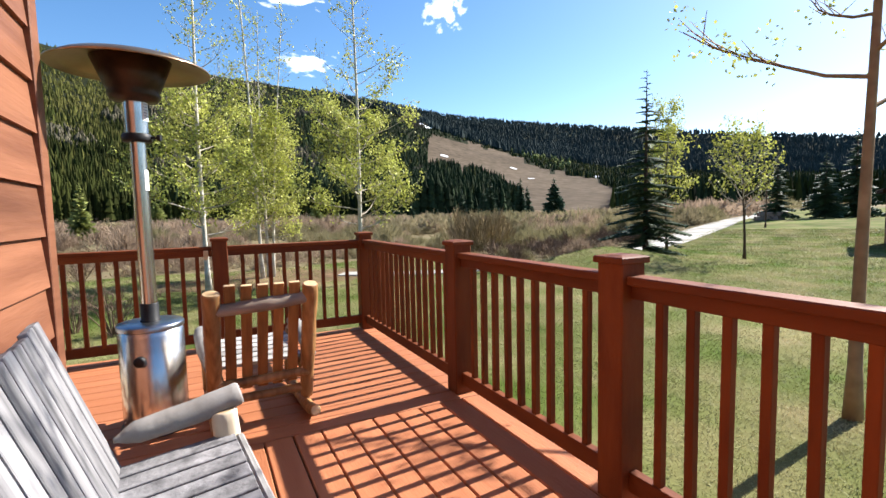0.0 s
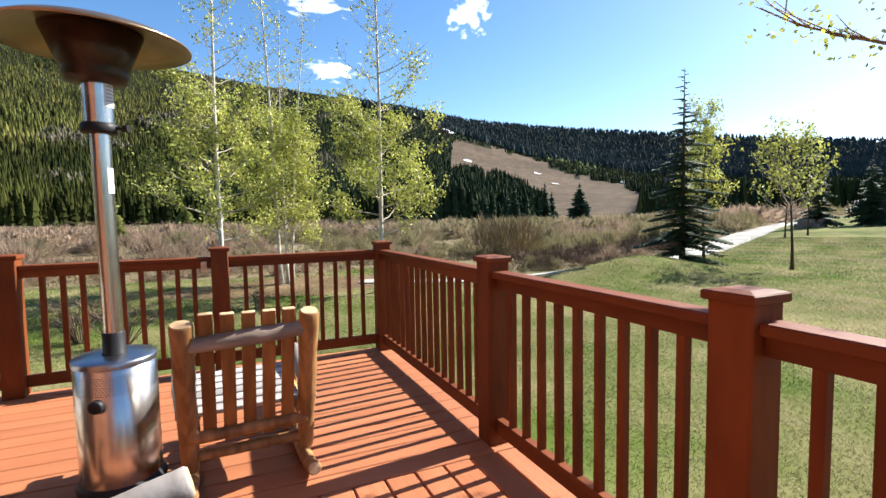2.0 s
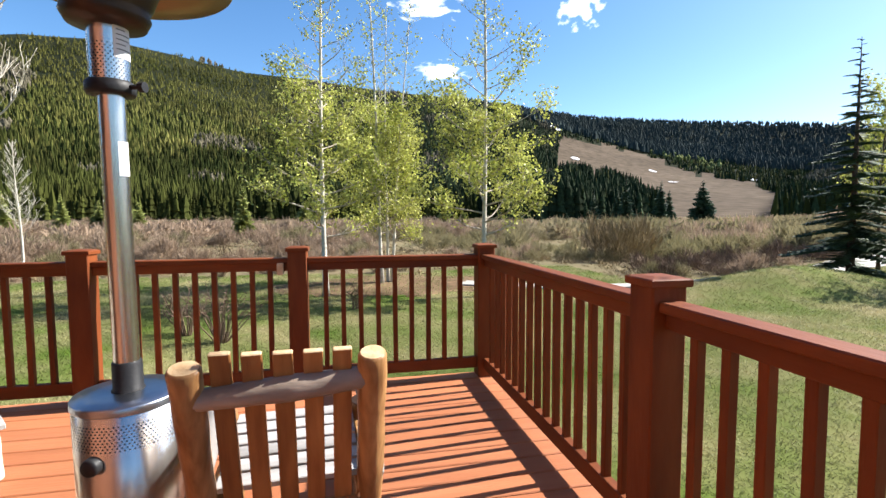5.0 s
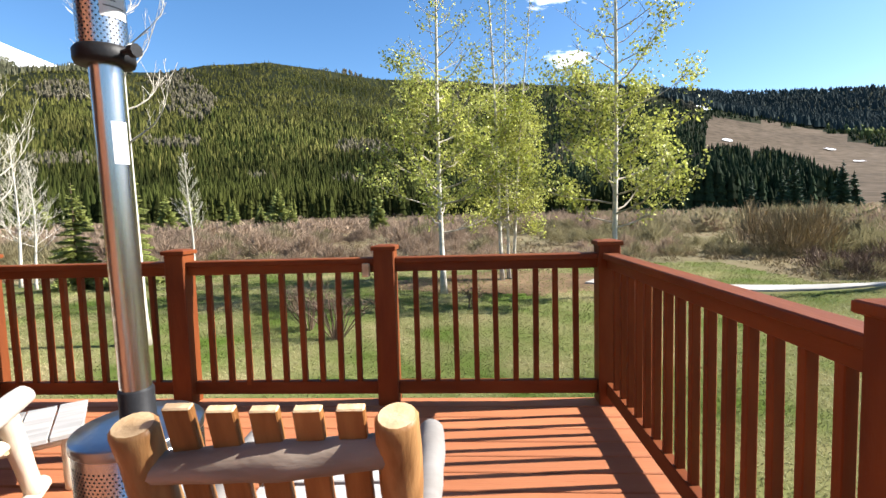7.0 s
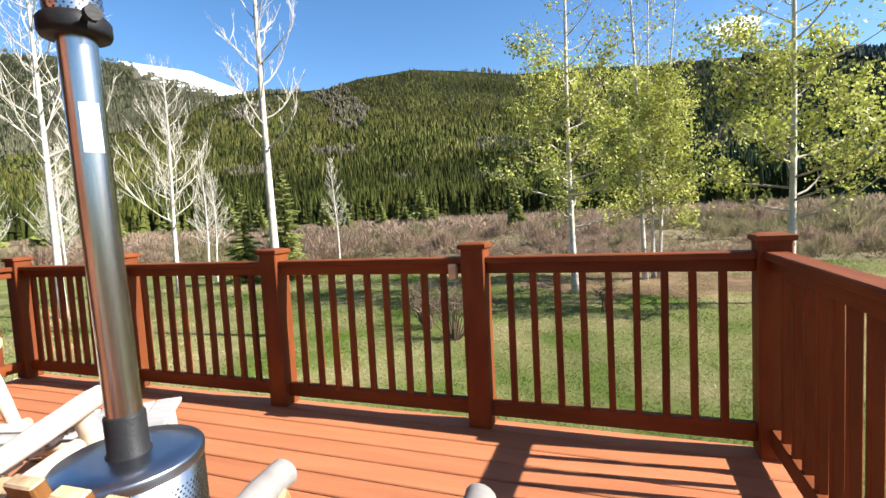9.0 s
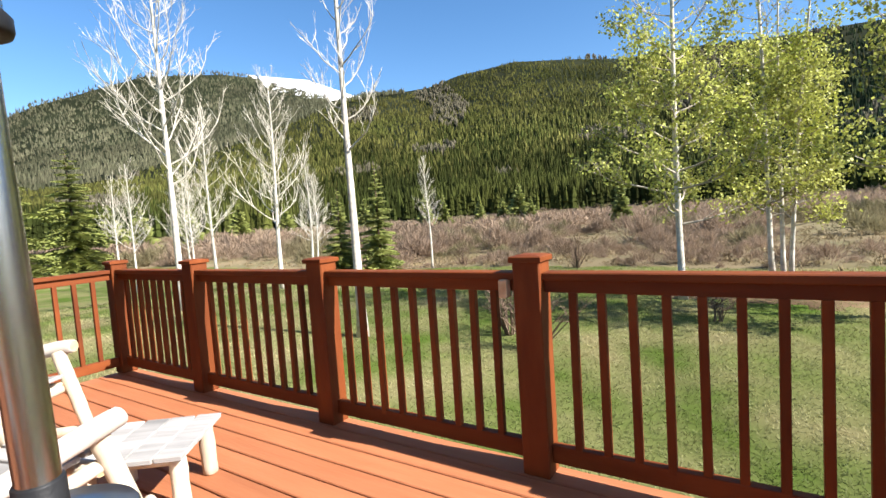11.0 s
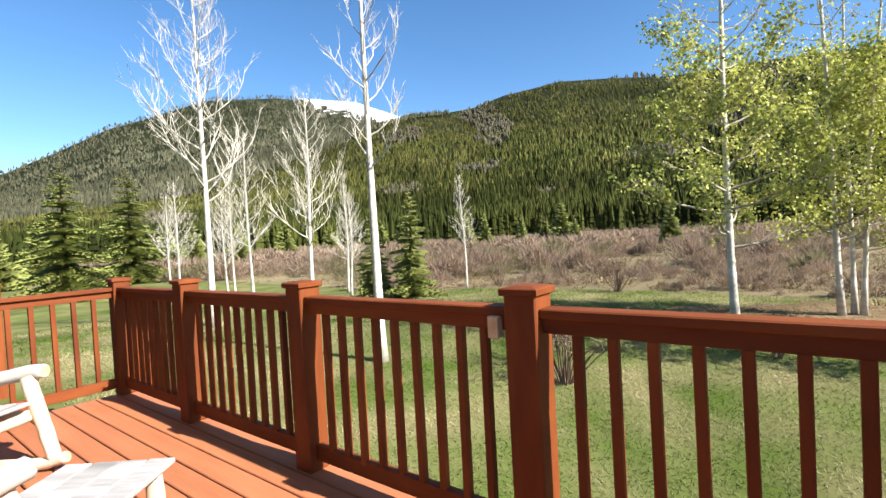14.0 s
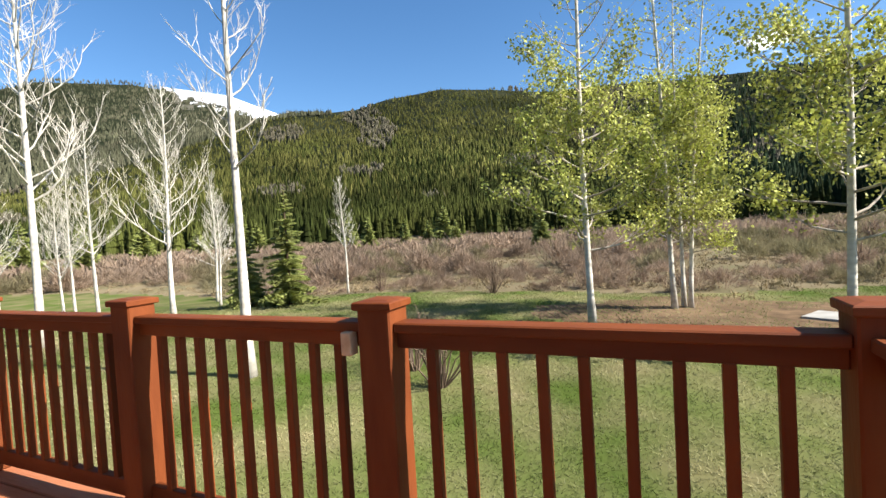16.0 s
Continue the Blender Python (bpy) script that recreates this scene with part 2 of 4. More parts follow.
# ---- ground and hills ----
LAWN_Z = -0.46
SKYLINE = [(-180, 3), (-110, 4), (-90, 5.5), (-80, 8.2), (-76, 10.5), (-72, 12.9), (-67, 14.9), (-63, 16.4), (-56, 17.0), (-52, 16.7), (-47, 16.4),
           (-44, 15.4), (-41, 14.4), (-37, 14.3), (-33, 14.7), (-29.6, 15.7), (-23, 16.6), (-16.6, 16.1), (-11, 15.3), (-4, 15.2), (4, 14.4), (10, 13.9),
           (20, 12.5), (28, 10.9), (36, 9.9), (46, 8.7), (56, 7.3), (63, 6.3), (68, 5.6), (80, 4.8), (120, 3.5), (180, 3)]
FRONT = [(-180, 1), (-90, 2.5), (-80, 3.5), (-70, 5.0), (-60, 7.5), (-50, 11.0), (-44, 13.4), (-40, 14.2), (-37, 14.3), (-33, 14.7), (-29.6, 15.7), (-23, 16.6), (-16.6, 16.1),
         (-11, 15.3), (-4, 15.2), (4, 14.4), (10, 13.9), (20, 12.0), (28, 9.0), (36, 6.5), (46, 4.5), (60, 3.0), (80, 2.0), (180, 1)]


PATHLINE = [(1.9, 8.3), (3.5, 7.0), (6.5, 6.5), (10.0, 7.0), (16.0, 9.4), (22.0, 12.2), (29.0, 15.3), (38.0, 19.5), (60.0, 27.0)]


def curve(table, a):
    return float(np.interp(a, [p[0] for p in table], [p[1] for p in table]))


def ground_el(r, a):
    """The slope's angle above the eye's level, in degrees, at r metres in the direction a."""
    base, r1, r2 = 230.0, 950.0, 2300.0
    e1, e2 = curve(FRONT, a) + 0.1, curve(SKYLINE, a) + (-0.3 if a < -41 else 0.3)
    n = noise.fractal(Vector((r * math.sin(radians(a)) / 160, r * math.cos(radians(a)) / 160, 3.0)), 1.0, 2.0, 4) * 0.35
    if r < r1:
        u = (r - base) / (r1 - base)
        return -0.3 + (e1 + 0.3) * (u ** 0.75) + n * min(1.0, u * 4)
    if r < r2:
        u = (r - r1) / (r2 - r1)
        return e1 + (e2 - e1) * u ** 0.9 - (0.8 + n) * math.sin(math.pi * u)
    return e2


def ground_z(x, y):
    r, a = math.hypot(x, y), math.degrees(math.atan2(x, y))
    if r < 230:
        z = LAWN_Z
        if r > 14:
            z -= 0.5 * min(1.0, (r - 14) / 8) * (1 if a < 44 else max(0.0, 1 - (a - 44) / 6))
            z += 0.25 * noise.noise(Vector((x / 14, y / 14, 0)))  * min(1.0, (r - 14) / 20)
        if 44 < a < 130 and r > 14:
            z += min(1.0, (a - 44) / 20) * min(1.0, (r - 14) / 45) * 0.9
        z += 0.55 * math.exp(-((x - 9.0) / 2.4) ** 2 - ((y - 5.4) / 1.1) ** 2)
        return z
    z = 1.24 + r * math.tan(radians(ground_el(min(r, 2300.0), a)))
    if r > 2300:
        z *= max(0.0, 1 - (r - 2300) / 1900)
    return z


def cover(x, y):
    """What grows there: 0 lawn, 1 scrub, 2 woods, 3 ski run, 4 snow."""
    r, a = math.hypot(x, y), math.degrees(math.atan2(x, y))
    edge = float(np.interp(a, [-60, -45, -33, -20, -8, 5, 20], [17.5, 15.0, 13.6, 12.0, 10.9, 11.2, 13.0])) + 1.2 * noise.noise(Vector((x / 4, y / 4, 7)))
    if 6.5 < x < 60 and 0 < a < 80:
        edge = 1e6 if y < curve(PATHLINE, x) + 1.0 else 0.0
    elif a >= 60:
        edge = 90.0
    if a < -45:
        edge = 15.0 + (-45 - a) * 1.0
    if (x - 0.2) ** 2 / 9.0 + (y - 8.6) ** 2 / 3.2 < 1.0 + 0.5 * noise.noise(Vector((x, y, 3))):
        return 5
    if r < edge or a > 95 or a < -95:
        return 0 if r < 90 else 2
    if r < 235:
        return 1
    e = ground_el(min(r, 2300.0), a)
    w = noise.noise(Vector((a / 1.5, e / 0.6, 2))) * 0.5
    if 22 < a < 47:
        hi = np.interp(a, [25.0, 25.5, 30, 34, 38.6, 45, 47], [5.4, 9.0, 8.2, 7.2, 4.9, 3.2, 2.0]) + w
        lo = np.interp(a, [25.0, 28, 31.2, 34.3, 36.2, 37.5, 47], [5.8, 5.4, 4.8, 3.0, 0.4, -2.0, -1.5]) + w
        if lo < e < hi:
            return 3
    if r > 1500 and -52 < a < -41 and e > curve(SKYLINE, a) - 1.5 + w * 2.2:
        return 4
    return 2


def build_ground():
    rs = [0.0] + [1.5 * 1.05 ** i for i in range(164)]
    rs = [r for r in rs if r < 4300]
    na = 600
    g = Soup()
    g.v.append((0, 0, LAWN_Z))
    for r in rs[1:]:
        for i in range(na):
            a = 2 * math.pi * i / na
            x, y = r * math.sin(a), r * math.cos(a)
            g.v.append((x, y, ground_z(x, y)))
    kinds = []
    for i in range(na):
        g.f.append((0, 1 + (i + 1) % na, 1 + i))
        kinds.append(0)
    for k in range(len(rs) - 2):
        p, q = 1 + k * na, 1 + (k + 1) * na
        for i in range(na):
            j = (i + 1) % na
            g.f.append((p + i, p + j, q + j, q + i))
            rm, am = (rs[k + 1] + rs[k + 2]) / 2, 2 * math.pi * (i + 0.5) / na
            kinds.append(cover(rm * math.sin(am), rm * math.cos(am)))
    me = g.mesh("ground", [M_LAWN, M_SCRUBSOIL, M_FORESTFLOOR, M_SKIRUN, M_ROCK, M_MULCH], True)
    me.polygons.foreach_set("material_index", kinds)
    return tagged(new("ground", me), "spring lawn running into scrub valley and wooded hills", "ground", kind="structure")


build_ground()

# ---- deck ----
POSTS_N = [0.0, -1.402, -2.782, -4.182, -5.474]
POSTS_E = [-2.108, -3.515, -4.94, -6.36]
HOUSE_X, HOUSE_Y = -2.17, -2.05
DECK_W = -5.52

me = bevel_box("board", 5.6, 0.145, 0.028, M_DECK_X, 0.005)
deck = thing("deck_floor", "terracotta stained deck boards with dark gaps", "deck", kind="structure")
y = 0.075 - 0.0725
while y > -2.0:
    child("board", me, deck, pose(DECK_W + 2.8, y, -0.014))
    y -= 0.154
me = bevel_box("board", 2.3, 0.145, 0.028, M_DECK_X, 0.005)
child("board", me, deck, pose(HOUSE_X + 1.13, y, -0.014))
me = bevel_box("board", 0.145, 5.2, 0.028, M_DECK_Y, 0.005)
x = 0.085 - 0.0725
while x > HOUSE_X:
    child("board", me, deck, pose(x, y - 0.077 - 2.606, -0.014))
    x -= 0.154
g = Soup()
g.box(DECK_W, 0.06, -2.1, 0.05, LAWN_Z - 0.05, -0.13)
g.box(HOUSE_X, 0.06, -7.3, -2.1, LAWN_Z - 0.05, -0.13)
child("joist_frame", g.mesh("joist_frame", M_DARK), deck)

BAL = bevel_box("baluster", 0.034, 0.034, 0.745, M_RAIL, 0.003)
POST = bevel_box("post", 0.132, 0.132, 1.02, M_RAIL, 0.006)


def cap_mesh():
    bm = bmesh.new()
    bmesh.ops.create_cube(bm, size=1.0)
    for v in bm.verts:
        v.co.x, v.co.y, v.co.z = v.co.x * 0.156, v.co.y * 0.156, v.co.z * 0.028
    top = max(bm.faces, key=lambda f: f.calc_center_median().z)
    bmesh.ops.inset_region(bm, faces=[top], thickness=0.05)
    for v in top.verts:
        v.co.z += 0.007
    bmesh.ops.bevel(bm, geom=[e for e in bm.edges if e.calc_length() > 0.1], offset=0.004, segments=1, affect="EDGES")
    m = bpy.data.meshes.new("cap")
    bm.to_mesh(m)
    bm.free()
    m.materials.append(M_RAIL_X)
    return m


CAP = cap_mesh()


def post_at(run, x, y):
    p = child("post", POST, run, pose(x, y, 0.51))
    child("cap", CAP, p, pose(0, 0, 0.512))


def panel(run, x0, y0, x1, y1, count):
    """The rails and balusters between the posts at the two places."""
    d = Vector((x1 - x0, y1 - y0, 0))
    length = d.length - 0.134
    m = pose((x0 + x1) / 2, (y0 + y1) / 2, 0, 0, 0, math.degrees(math.atan2(d.y, d.x)))
    child("top_rail", bevel_box("top_rail", length, 0.09, 0.036, M_RAIL_X, 0.005), run, m @ pose(0, 0, 0.943))
    child("upper_rail", bevel_box("upper_rail", length, 0.038, 0.056, M_RAIL_X, 0.003), run, m @ pose(0, 0, 0.896))
    child("bottom_rail", bevel_box("bottom_rail", length, 0.045, 0.085, M_RAIL_X, 0.003), run, m @ pose(0, 0, 0.1075))
    for i in range(count):
        child("baluster", BAL, run, m @ pose(-length / 2 + length * (i + 1) / (count + 1) + rng.uniform(-0.003, 0.003), -0.004, 0.4975, rng.uniform(-0.3, 0.3), rng.uniform(-0.3, 0.3), 0))


RUN = "red stained deck railing with square balusters and capped posts"
north = thing("deck_railing", RUN, "railing", "deck railings")
east = thing("deck_railing", RUN, "railing", "deck railings")
west = thing("deck_railing", RUN, "railing", "deck railings")
for x in POSTS_N:
    post_at(north, x, 0)
for y in POSTS_E:
    post_at(east, 0, y)
for a, b in zip(POSTS_N, POSTS_N[1:]):
    panel(north, b, 0, a, 0, 9)
for a, b, n in zip([0.0] + POSTS_E, POSTS_E, (15, 9, 9, 9)):
    panel(east, 0, b, 0, a, n)
panel(west, POSTS_N[-1], -2.08, POSTS_N[-1], 0, 13)

# ---- house ----
def build_house():
    h = thing("house_wall", "red brown lapped cedar siding with corner boards", "house wall", kind="structure")
    g = Soup()
    g.box(-9.5, HOUSE_X - 0.03, -9.0, HOUSE_Y - 0.03, LAWN_Z - 0.2, 5.2)
    child("wall", g.mesh("wall", M_DARK), h)
    lap = Soup()
    e = 0.232
    lap.v = [(0, -3.4, 0), (0.030, -3.4, 0), (0.008, -3.4, e + 0.02), (0, -3.4, e + 0.02), (0, 3.4, 0), (0.030, 3.4, 0), (0.008, 3.4, e + 0.02), (0, 3.4, e + 0.02)]
    lap.f = [(0, 1, 2, 3), (7, 6, 5, 4), (1, 5, 6, 2), (0, 4, 5, 1), (2, 6, 7, 3)]
    me = lap.mesh("siding_board", M_SIDING)
    z = 0.0
    while z < 5.0:
        child("siding_board", me, h, pose(HOUSE_X - 0.03, HOUSE_Y - 0.12 - 3.4, z))
        child("siding_board", me, h, pose(HOUSE_X - 0.12 - 3.4, HOUSE_Y - 0.03, z, 0, 0, 90))
        z += e
    cb = bevel_box("corner_board", 0.04, 0.11, 5.2, M_SIDING, 0.004)
    child("corner_board", cb, h, pose(HOUSE_X - 0.01, HOUSE_Y - 0.065, 2.6))
    child("corner_board", cb, h, pose(HOUSE_X - 0.052, HOUSE_Y - 0.01, 2.6, 0, 0, 90))


build_house()

# ---- patio heater ----
def lathe(profile, sides=40):
    """A turned shape from (radius, height) pairs."""
    g = Soup()
    rings = []
    for r, z in profile:
        rings.append(len(g.v))
        for s in range(sides):
            w = 2 * math.pi * s / sides
            g.v.append((r * math.cos(w), r * math.sin(w), z))
    for k0, k1 in zip(rings, rings[1:]):
        for s in range(sides):
            t = (s + 1) % sides
            g.f.append((k0 + s, k0 + t, k1 + t, k1 + s))
    return g


def build_heater(x, y):
    h = thing("patio_heater", "tall stainless steel patio heater with wide round reflector", "patio heater", m=pose(x, y + 0.004, 0.006, 1.3, 0, 0))
    child("base_plate", lathe([(0.0, 0.0), (0.182, 0.0), (0.186, 0.02), (0.17, 0.05), (0.0, 0.05)]).mesh("base_plate", M_BLACK, True), h)
    tank = child("tank_housing", lathe([(0.168, 0.05), (0.168, 0.62), (0.162, 0.623)], 56).mesh("tank_housing", M_STEEL, True), h)
    child("lid", lathe([(0.171, 0.60), (0.172, 0.622), (0.168, 0.628), (0.10, 0.634), (0.0, 0.636)], 56).mesh("lid", M_STEEL_BLUE, True), h, label="smooth bluish steel lid")
    g = Soup()
    for row in range(9):
        for i in range(0, 76):
            a = 2 * math.pi * (i + 0.5 * (row % 2)) / 76 - 2.7
            if not -2.75 < a < 1.3:
                continue
            z, r, s = 0.485 + row * 0.0102, 0.1686, 0.0029
            ring = [Vector((r * math.cos(a + s / r * math.cos(q)), r * math.sin(a + s / r * math.cos(q)), z + s * math.sin(q))) for q in [k * math.pi / 3 for k in range(6)]]
            g.face(*ring)
    child("perforation_band", g.mesh("perforation_band", M_BLACK), tank, label="band of small punched vent holes")
    a = math.atan2(-3.2, 0.25) - 0.35
    knob = lathe([(0.0, 0.03), (0.026, 0.03), (0.03, 0.022), (0.03, 0.0)], 20).mesh("valve_opening", M_BLACK, True)
    child("valve_opening", knob, tank, Matrix.Translation((0.167 * math.cos(a), 0.167 * math.sin(a), 0.445)) @ Vector((math.cos(a), math.sin(a), 0)).to_track_quat("Z", "Y").to_matrix().to_4x4(), "black round valve opening")
    child("pole_socket", lathe([(0.052, 0.632), (0.052, 0.638), (0.047, 0.643), (0.047, 0.735), (0.044, 0.74), (0.038, 0.74)]).mesh("pole_socket", M_BLACK, True), h, label="dark plastic pole socket")
    child("pole", lathe([(0.041, 0.64), (0.041, 1.68)]).mesh("pole", M_STEEL, True), h)
    child("collar", lathe([(0.041, 1.655), (0.07, 1.655), (0.074, 1.665), (0.074, 1.69), (0.066, 1.70)]).mesh("collar", M_BLACK, True), h)
    g = Soup()
    g.tube([(0.06, -0.02, 1.68), (0.10, -0.03, 1.68)], [0.008, 0.008], 8)
    g.tube([(0.10, -0.03, 1.68), (0.118, -0.035, 1.68)], [0.018, 0.018], 10)
    child("control_knob", g.mesh("control_knob", M_BLACK), h)
    burner = child("burner_housing", lathe([(0.06, 1.69), (0.06, 1.93)]).mesh("burner_housing", M_STEEL, True), h)
    g = Soup()
    for row in range(13):
        for i in range(26):
            aa = 2 * math.pi * (i + 0.5 * (row % 2)) / 26
            z, r, s = 1.705 + row * 0.009, 0.0606, 0.0028
            ring = [(r * math.cos(aa + s / r * math.cos(q)), r * math.sin(aa + s / r * math.cos(q)), z + s * math.sin(q)) for q in [k * math.pi / 2 for k in range(4)]]
            g.face(*ring)
    tagged(child("vent_mesh", g.mesh("vent_mesh", M_BLACK), burner), kind="stuff")
    child("emitter", lathe([(0.05, 1.87), (0.115, 1.88), (0.13, 1.91), (0.125, 1.93), (0.135, 1.945), (0.195, 2.098), (0.0, 2.108)]).mesh("emitter", M_SOOT, True), h, label="soot darkened flared emitter screen")
    refl = lathe([(0.0, 2.128), (0.10, 2.126), (0.23, 2.112), (0.33, 2.086), (0.388, 2.055), (0.391, 2.048), (0.386, 2.044), (0.325, 2.072), (0.23, 2.098), (0.10, 2.112), (0.0, 2.114)], 64)
    child("reflector", refl.mesh("reflector", M_SOOT_LIGHT, True), h, label="wide domed heat-tinted reflector")
    for z0, z1, a0, a1, r in ((1.385, 1.50, -0.9, 0.1, 0.0416), (1.77, 1.91, -0.95, 0.25, 0.0612)):
        g = Soup()
        n = 8
        for i in range(n):
            b0, b1 = a0 + (a1 - a0) * i / n, a0 + (a1 - a0) * (i + 1) / n
            g.face((r * math.cos(b0), r * math.sin(b0), z0), (r * math.cos(b1), r * math.sin(b1), z0), (r * math.cos(b1), r * math.sin(b1), z1), (r * math.cos(b0), r * math.sin(b0), z1))
        sheet = child("label", g.mesh("label", M_LABEL), h, label="white paper warning label")
        if z0 < 1.6:
            continue
        bars = Soup()
        for k in range(7):
            zz = z1 - 0.02 - k * (z1 - z0 - 0.03) / 7
            b0, b1, rr = a0 + 0.12 * (a1 - a0), a0 + (0.86 - 0.3 * (k % 3 == 2)) * (a1 - a0), r + 0.0006
            for m in range(4):
                c0, c1 = b0 + (b1 - b0) * m / 4, b0 + (b1 - b0) * (m + 1) / 4
                bars.face((rr * math.cos(c0), rr * math.sin(c0), zz), (rr * math.cos(c1), rr * math.sin(c1), zz), (rr * math.cos(c1), rr * math.sin(c1), zz + 0.004), (rr * math.cos(c0), rr * math.sin(c0), zz + 0.004))
        tagged(child("print", bars.mesh("print", M_INK), sheet), kind="stuff")
    return h


M_SOOT_LIGHT = mat("heat tinted steel", (0.36, 0.27, 0.18), (0.28, 0.19, 0.12), 6, 0.32, 0.05, 40, metal=0.85, big=0.2, big_scale=2)
build_heater(-1.83, -1.708)


# ---- log furniture ----
def log_mesh(name, pts, radii, material, sides=14, seed=0):
    """A peeled log with slightly uneven thickness and sawn ends."""
    r = random.Random(seed)
    P = [Vector(p) for p in pts]
    L = [0.0]
    for a, b in zip(P, P[1:]):
        L.append(L[-1] + (b - a).length)
    n = max(8, int(L[-1] / 0.035))
    path, rad = [], []
    for i in range(n + 1):
        s = L[-1] * i / n
        k = max(j for j in range(len(L)) if L[j] <= s + 1e-9)
        k = min(k, len(P) - 2)
        u = (s - L[k]) / (L[k + 1] - L[k])
        path.append(P[k].lerp(P[k + 1], u))
        q = radii[k] + (radii[k + 1] - radii[k]) * u
        q *= 1 + 0.05 * noise.noise(Vector((seed * 3.1, s * 9, 0)))
        rad.append(q)
    # eased ends
    path = [path[0].lerp(path[1], 0.0)] + [path[0].lerp(path[1], 0.25)] + path[1:-1] + [path[-1].lerp(path[-2], 0.25), path[-1]]
    rad = [rad[0] * 0.84, rad[0]] + rad[1:-1] + [rad[-1], rad[-1] * 0.84]
    g = Soup()
    g.tube(path, rad, sides)
    g.v = [tuple(Vector(v) + Vector((noise.noise(Vector(v) * 14 + Vector((seed, 0, 0))), noise.noise(Vector(v) * 14 + Vector((0, seed, 5))), 0)) * 0.004) for v in g.v]
    me = g.mesh(name, [material, M_ENDGRAIN], True)
    for p in me.polygons[-2:]:
        p.material_index = 1
        p.use_smooth = False
    return me


def slat(name, sx, sy, sz, material):
    """A sawn board with eased edges; varnished boards show bare end grain."""
    me = bevel_box(name, sx, sy, sz, material, 0.003)
    if material is not M_SLAT:
        return me
    me.materials.append(M_ENDGRAIN)
    axis = max(range(3), key=lambda k: (sx, sy, sz)[k])
    for p in me.polygons:
        if abs(p.normal[axis]) > 0.5:
            p.material_index = 1
    return me


def rocking_chair(x, y, turn, label, log, plank, wide_back=False, seed=1, w=0.262, drop=0.0, stride=0.34, rail=None, name="rocking_chair", group="log rocking chairs"):
    """A log rocking chair that faces +y before it is turned; the origin lies under the seat."""
    c = thing(name, label, name.replace("_", " "), group, m=pose(x, y, 0, 0, 0, turn))
    top, low = Vector((0, -0.42, 0.85)), Vector((0, -0.20, 0.10))
    for s in (-1, 1):
        child("back_post", log_mesh("back_post", [(s * w, low.y, low.z), (s * w, -0.30, 0.45), (s * w, top.y, 0.90 if wide_back else 0.833 + 0.004 * s)],
                                    [0.038, 0.044, 0.046] if not wide_back else [0.03, 0.03, 0.028], log, seed=seed + s), c)
        child("front_leg", log_mesh("front_leg", [(s * (w + 0.005), stride, 0.07), (s * (w + 0.005), 0.20, 0.56 - drop)], [0.036, 0.04], log, seed=seed + 3 + s), c)
        arm = [(s * (w + 0.015), -0.30, 0.49 - drop), (s * (w + 0.03), -0.05, 0.535 - drop), (s * (w + 0.035), 0.18, 0.575 - drop), (s * (w + 0.03), 0.29, 0.585 - drop)]
        child("arm", log_mesh("arm", arm, [0.03, 0.042, 0.045, 0.042], M_LOG_BLEACH if log is M_LOG_PALE else M_LOG_GREY, seed=seed + 6 + s), c, label="weathered log arm")
        rock = [(s * w, -0.42, 0.075), (s * w, -0.30, 0.045), (s * w, -0.12, 0.034), (s * w, 0.10, 0.034), (s * w, 0.28, 0.045), (s * w, 0.42, 0.085)]
        child("rocker", log_mesh("rocker", rock, [0.034] * 6, log, seed=seed + 9 + s), c)
    lean = math.degrees(math.atan2(0.22, 0.75))
    child("top_rail", log_mesh("top_rail", [(-w, -0.395, 0.725), (0, -0.405, 0.74), (w, -0.395, 0.755)], [0.032, 0.04, 0.034], rail or M_LOG_GREY, seed=seed + 12), c, label="weathered twisted top rail")
    child("lower_rail", log_mesh("lower_rail", [(-w, -0.265, 0.27), (w, -0.265, 0.275)], [0.028, 0.028], log, seed=seed + 13), c)
    child("stretcher", log_mesh("stretcher", [(-w, -0.21, 0.16), (w, -0.21, 0.16)], [0.026, 0.026], log, seed=seed + 14), c)
    child("front_stretcher", log_mesh("front_stretcher", [(-w, 0.215, 0.33), (w, 0.215, 0.33)], [0.03, 0.03], log, seed=seed + 15), c)
    for s in (-1, 1):
        child("seat_rail", log_mesh("seat_rail", [(s * (w - 0.02), -0.28, 0.30), (s * (w - 0.02), 0.24, 0.345)], [0.028, 0.03], log, seed=seed + 17 + s), c)
    n = int(2 * w / 0.085) if wide_back else 5
    sw = 0.078 if wide_back else 0.057
    me = slat("back_slat", sw, 0.022, 0.66, plank)
    span = 2 * w - (0.02 if wide_back else 0.125)
    for i in range(n):
        px = -span / 2 + sw / 2 + (span - sw) * i / (n - 1)
        child("back_slat", me, c, pose(px, -0.325 + (0.0 if not wide_back else 0.01), 0.54, 16.4, 0, rng.uniform(-0.8, 0.8)) @ pose(0, 0, rng.uniform(-0.012, 0.012)))
    me = slat("seat_slat", 2 * w - 0.06, 0.07, 0.022, M_SLAT_GREY)
    for i in range(6):
        py = -0.22 + 0.086 * i
        child("seat_slat", me, c, pose(0, py, 0.375 + 0.04 * (py + 0.22) / 0.5, 4.5, 0, rng.uniform(-0.6, 0.6)))
    return c


rocking_chair(-1.271, -1.718, 2.8, "golden log rocking chair with slatted back", M_LOG, M_SLAT, seed=11, drop=0.105, rail=M_LOG_WORN)


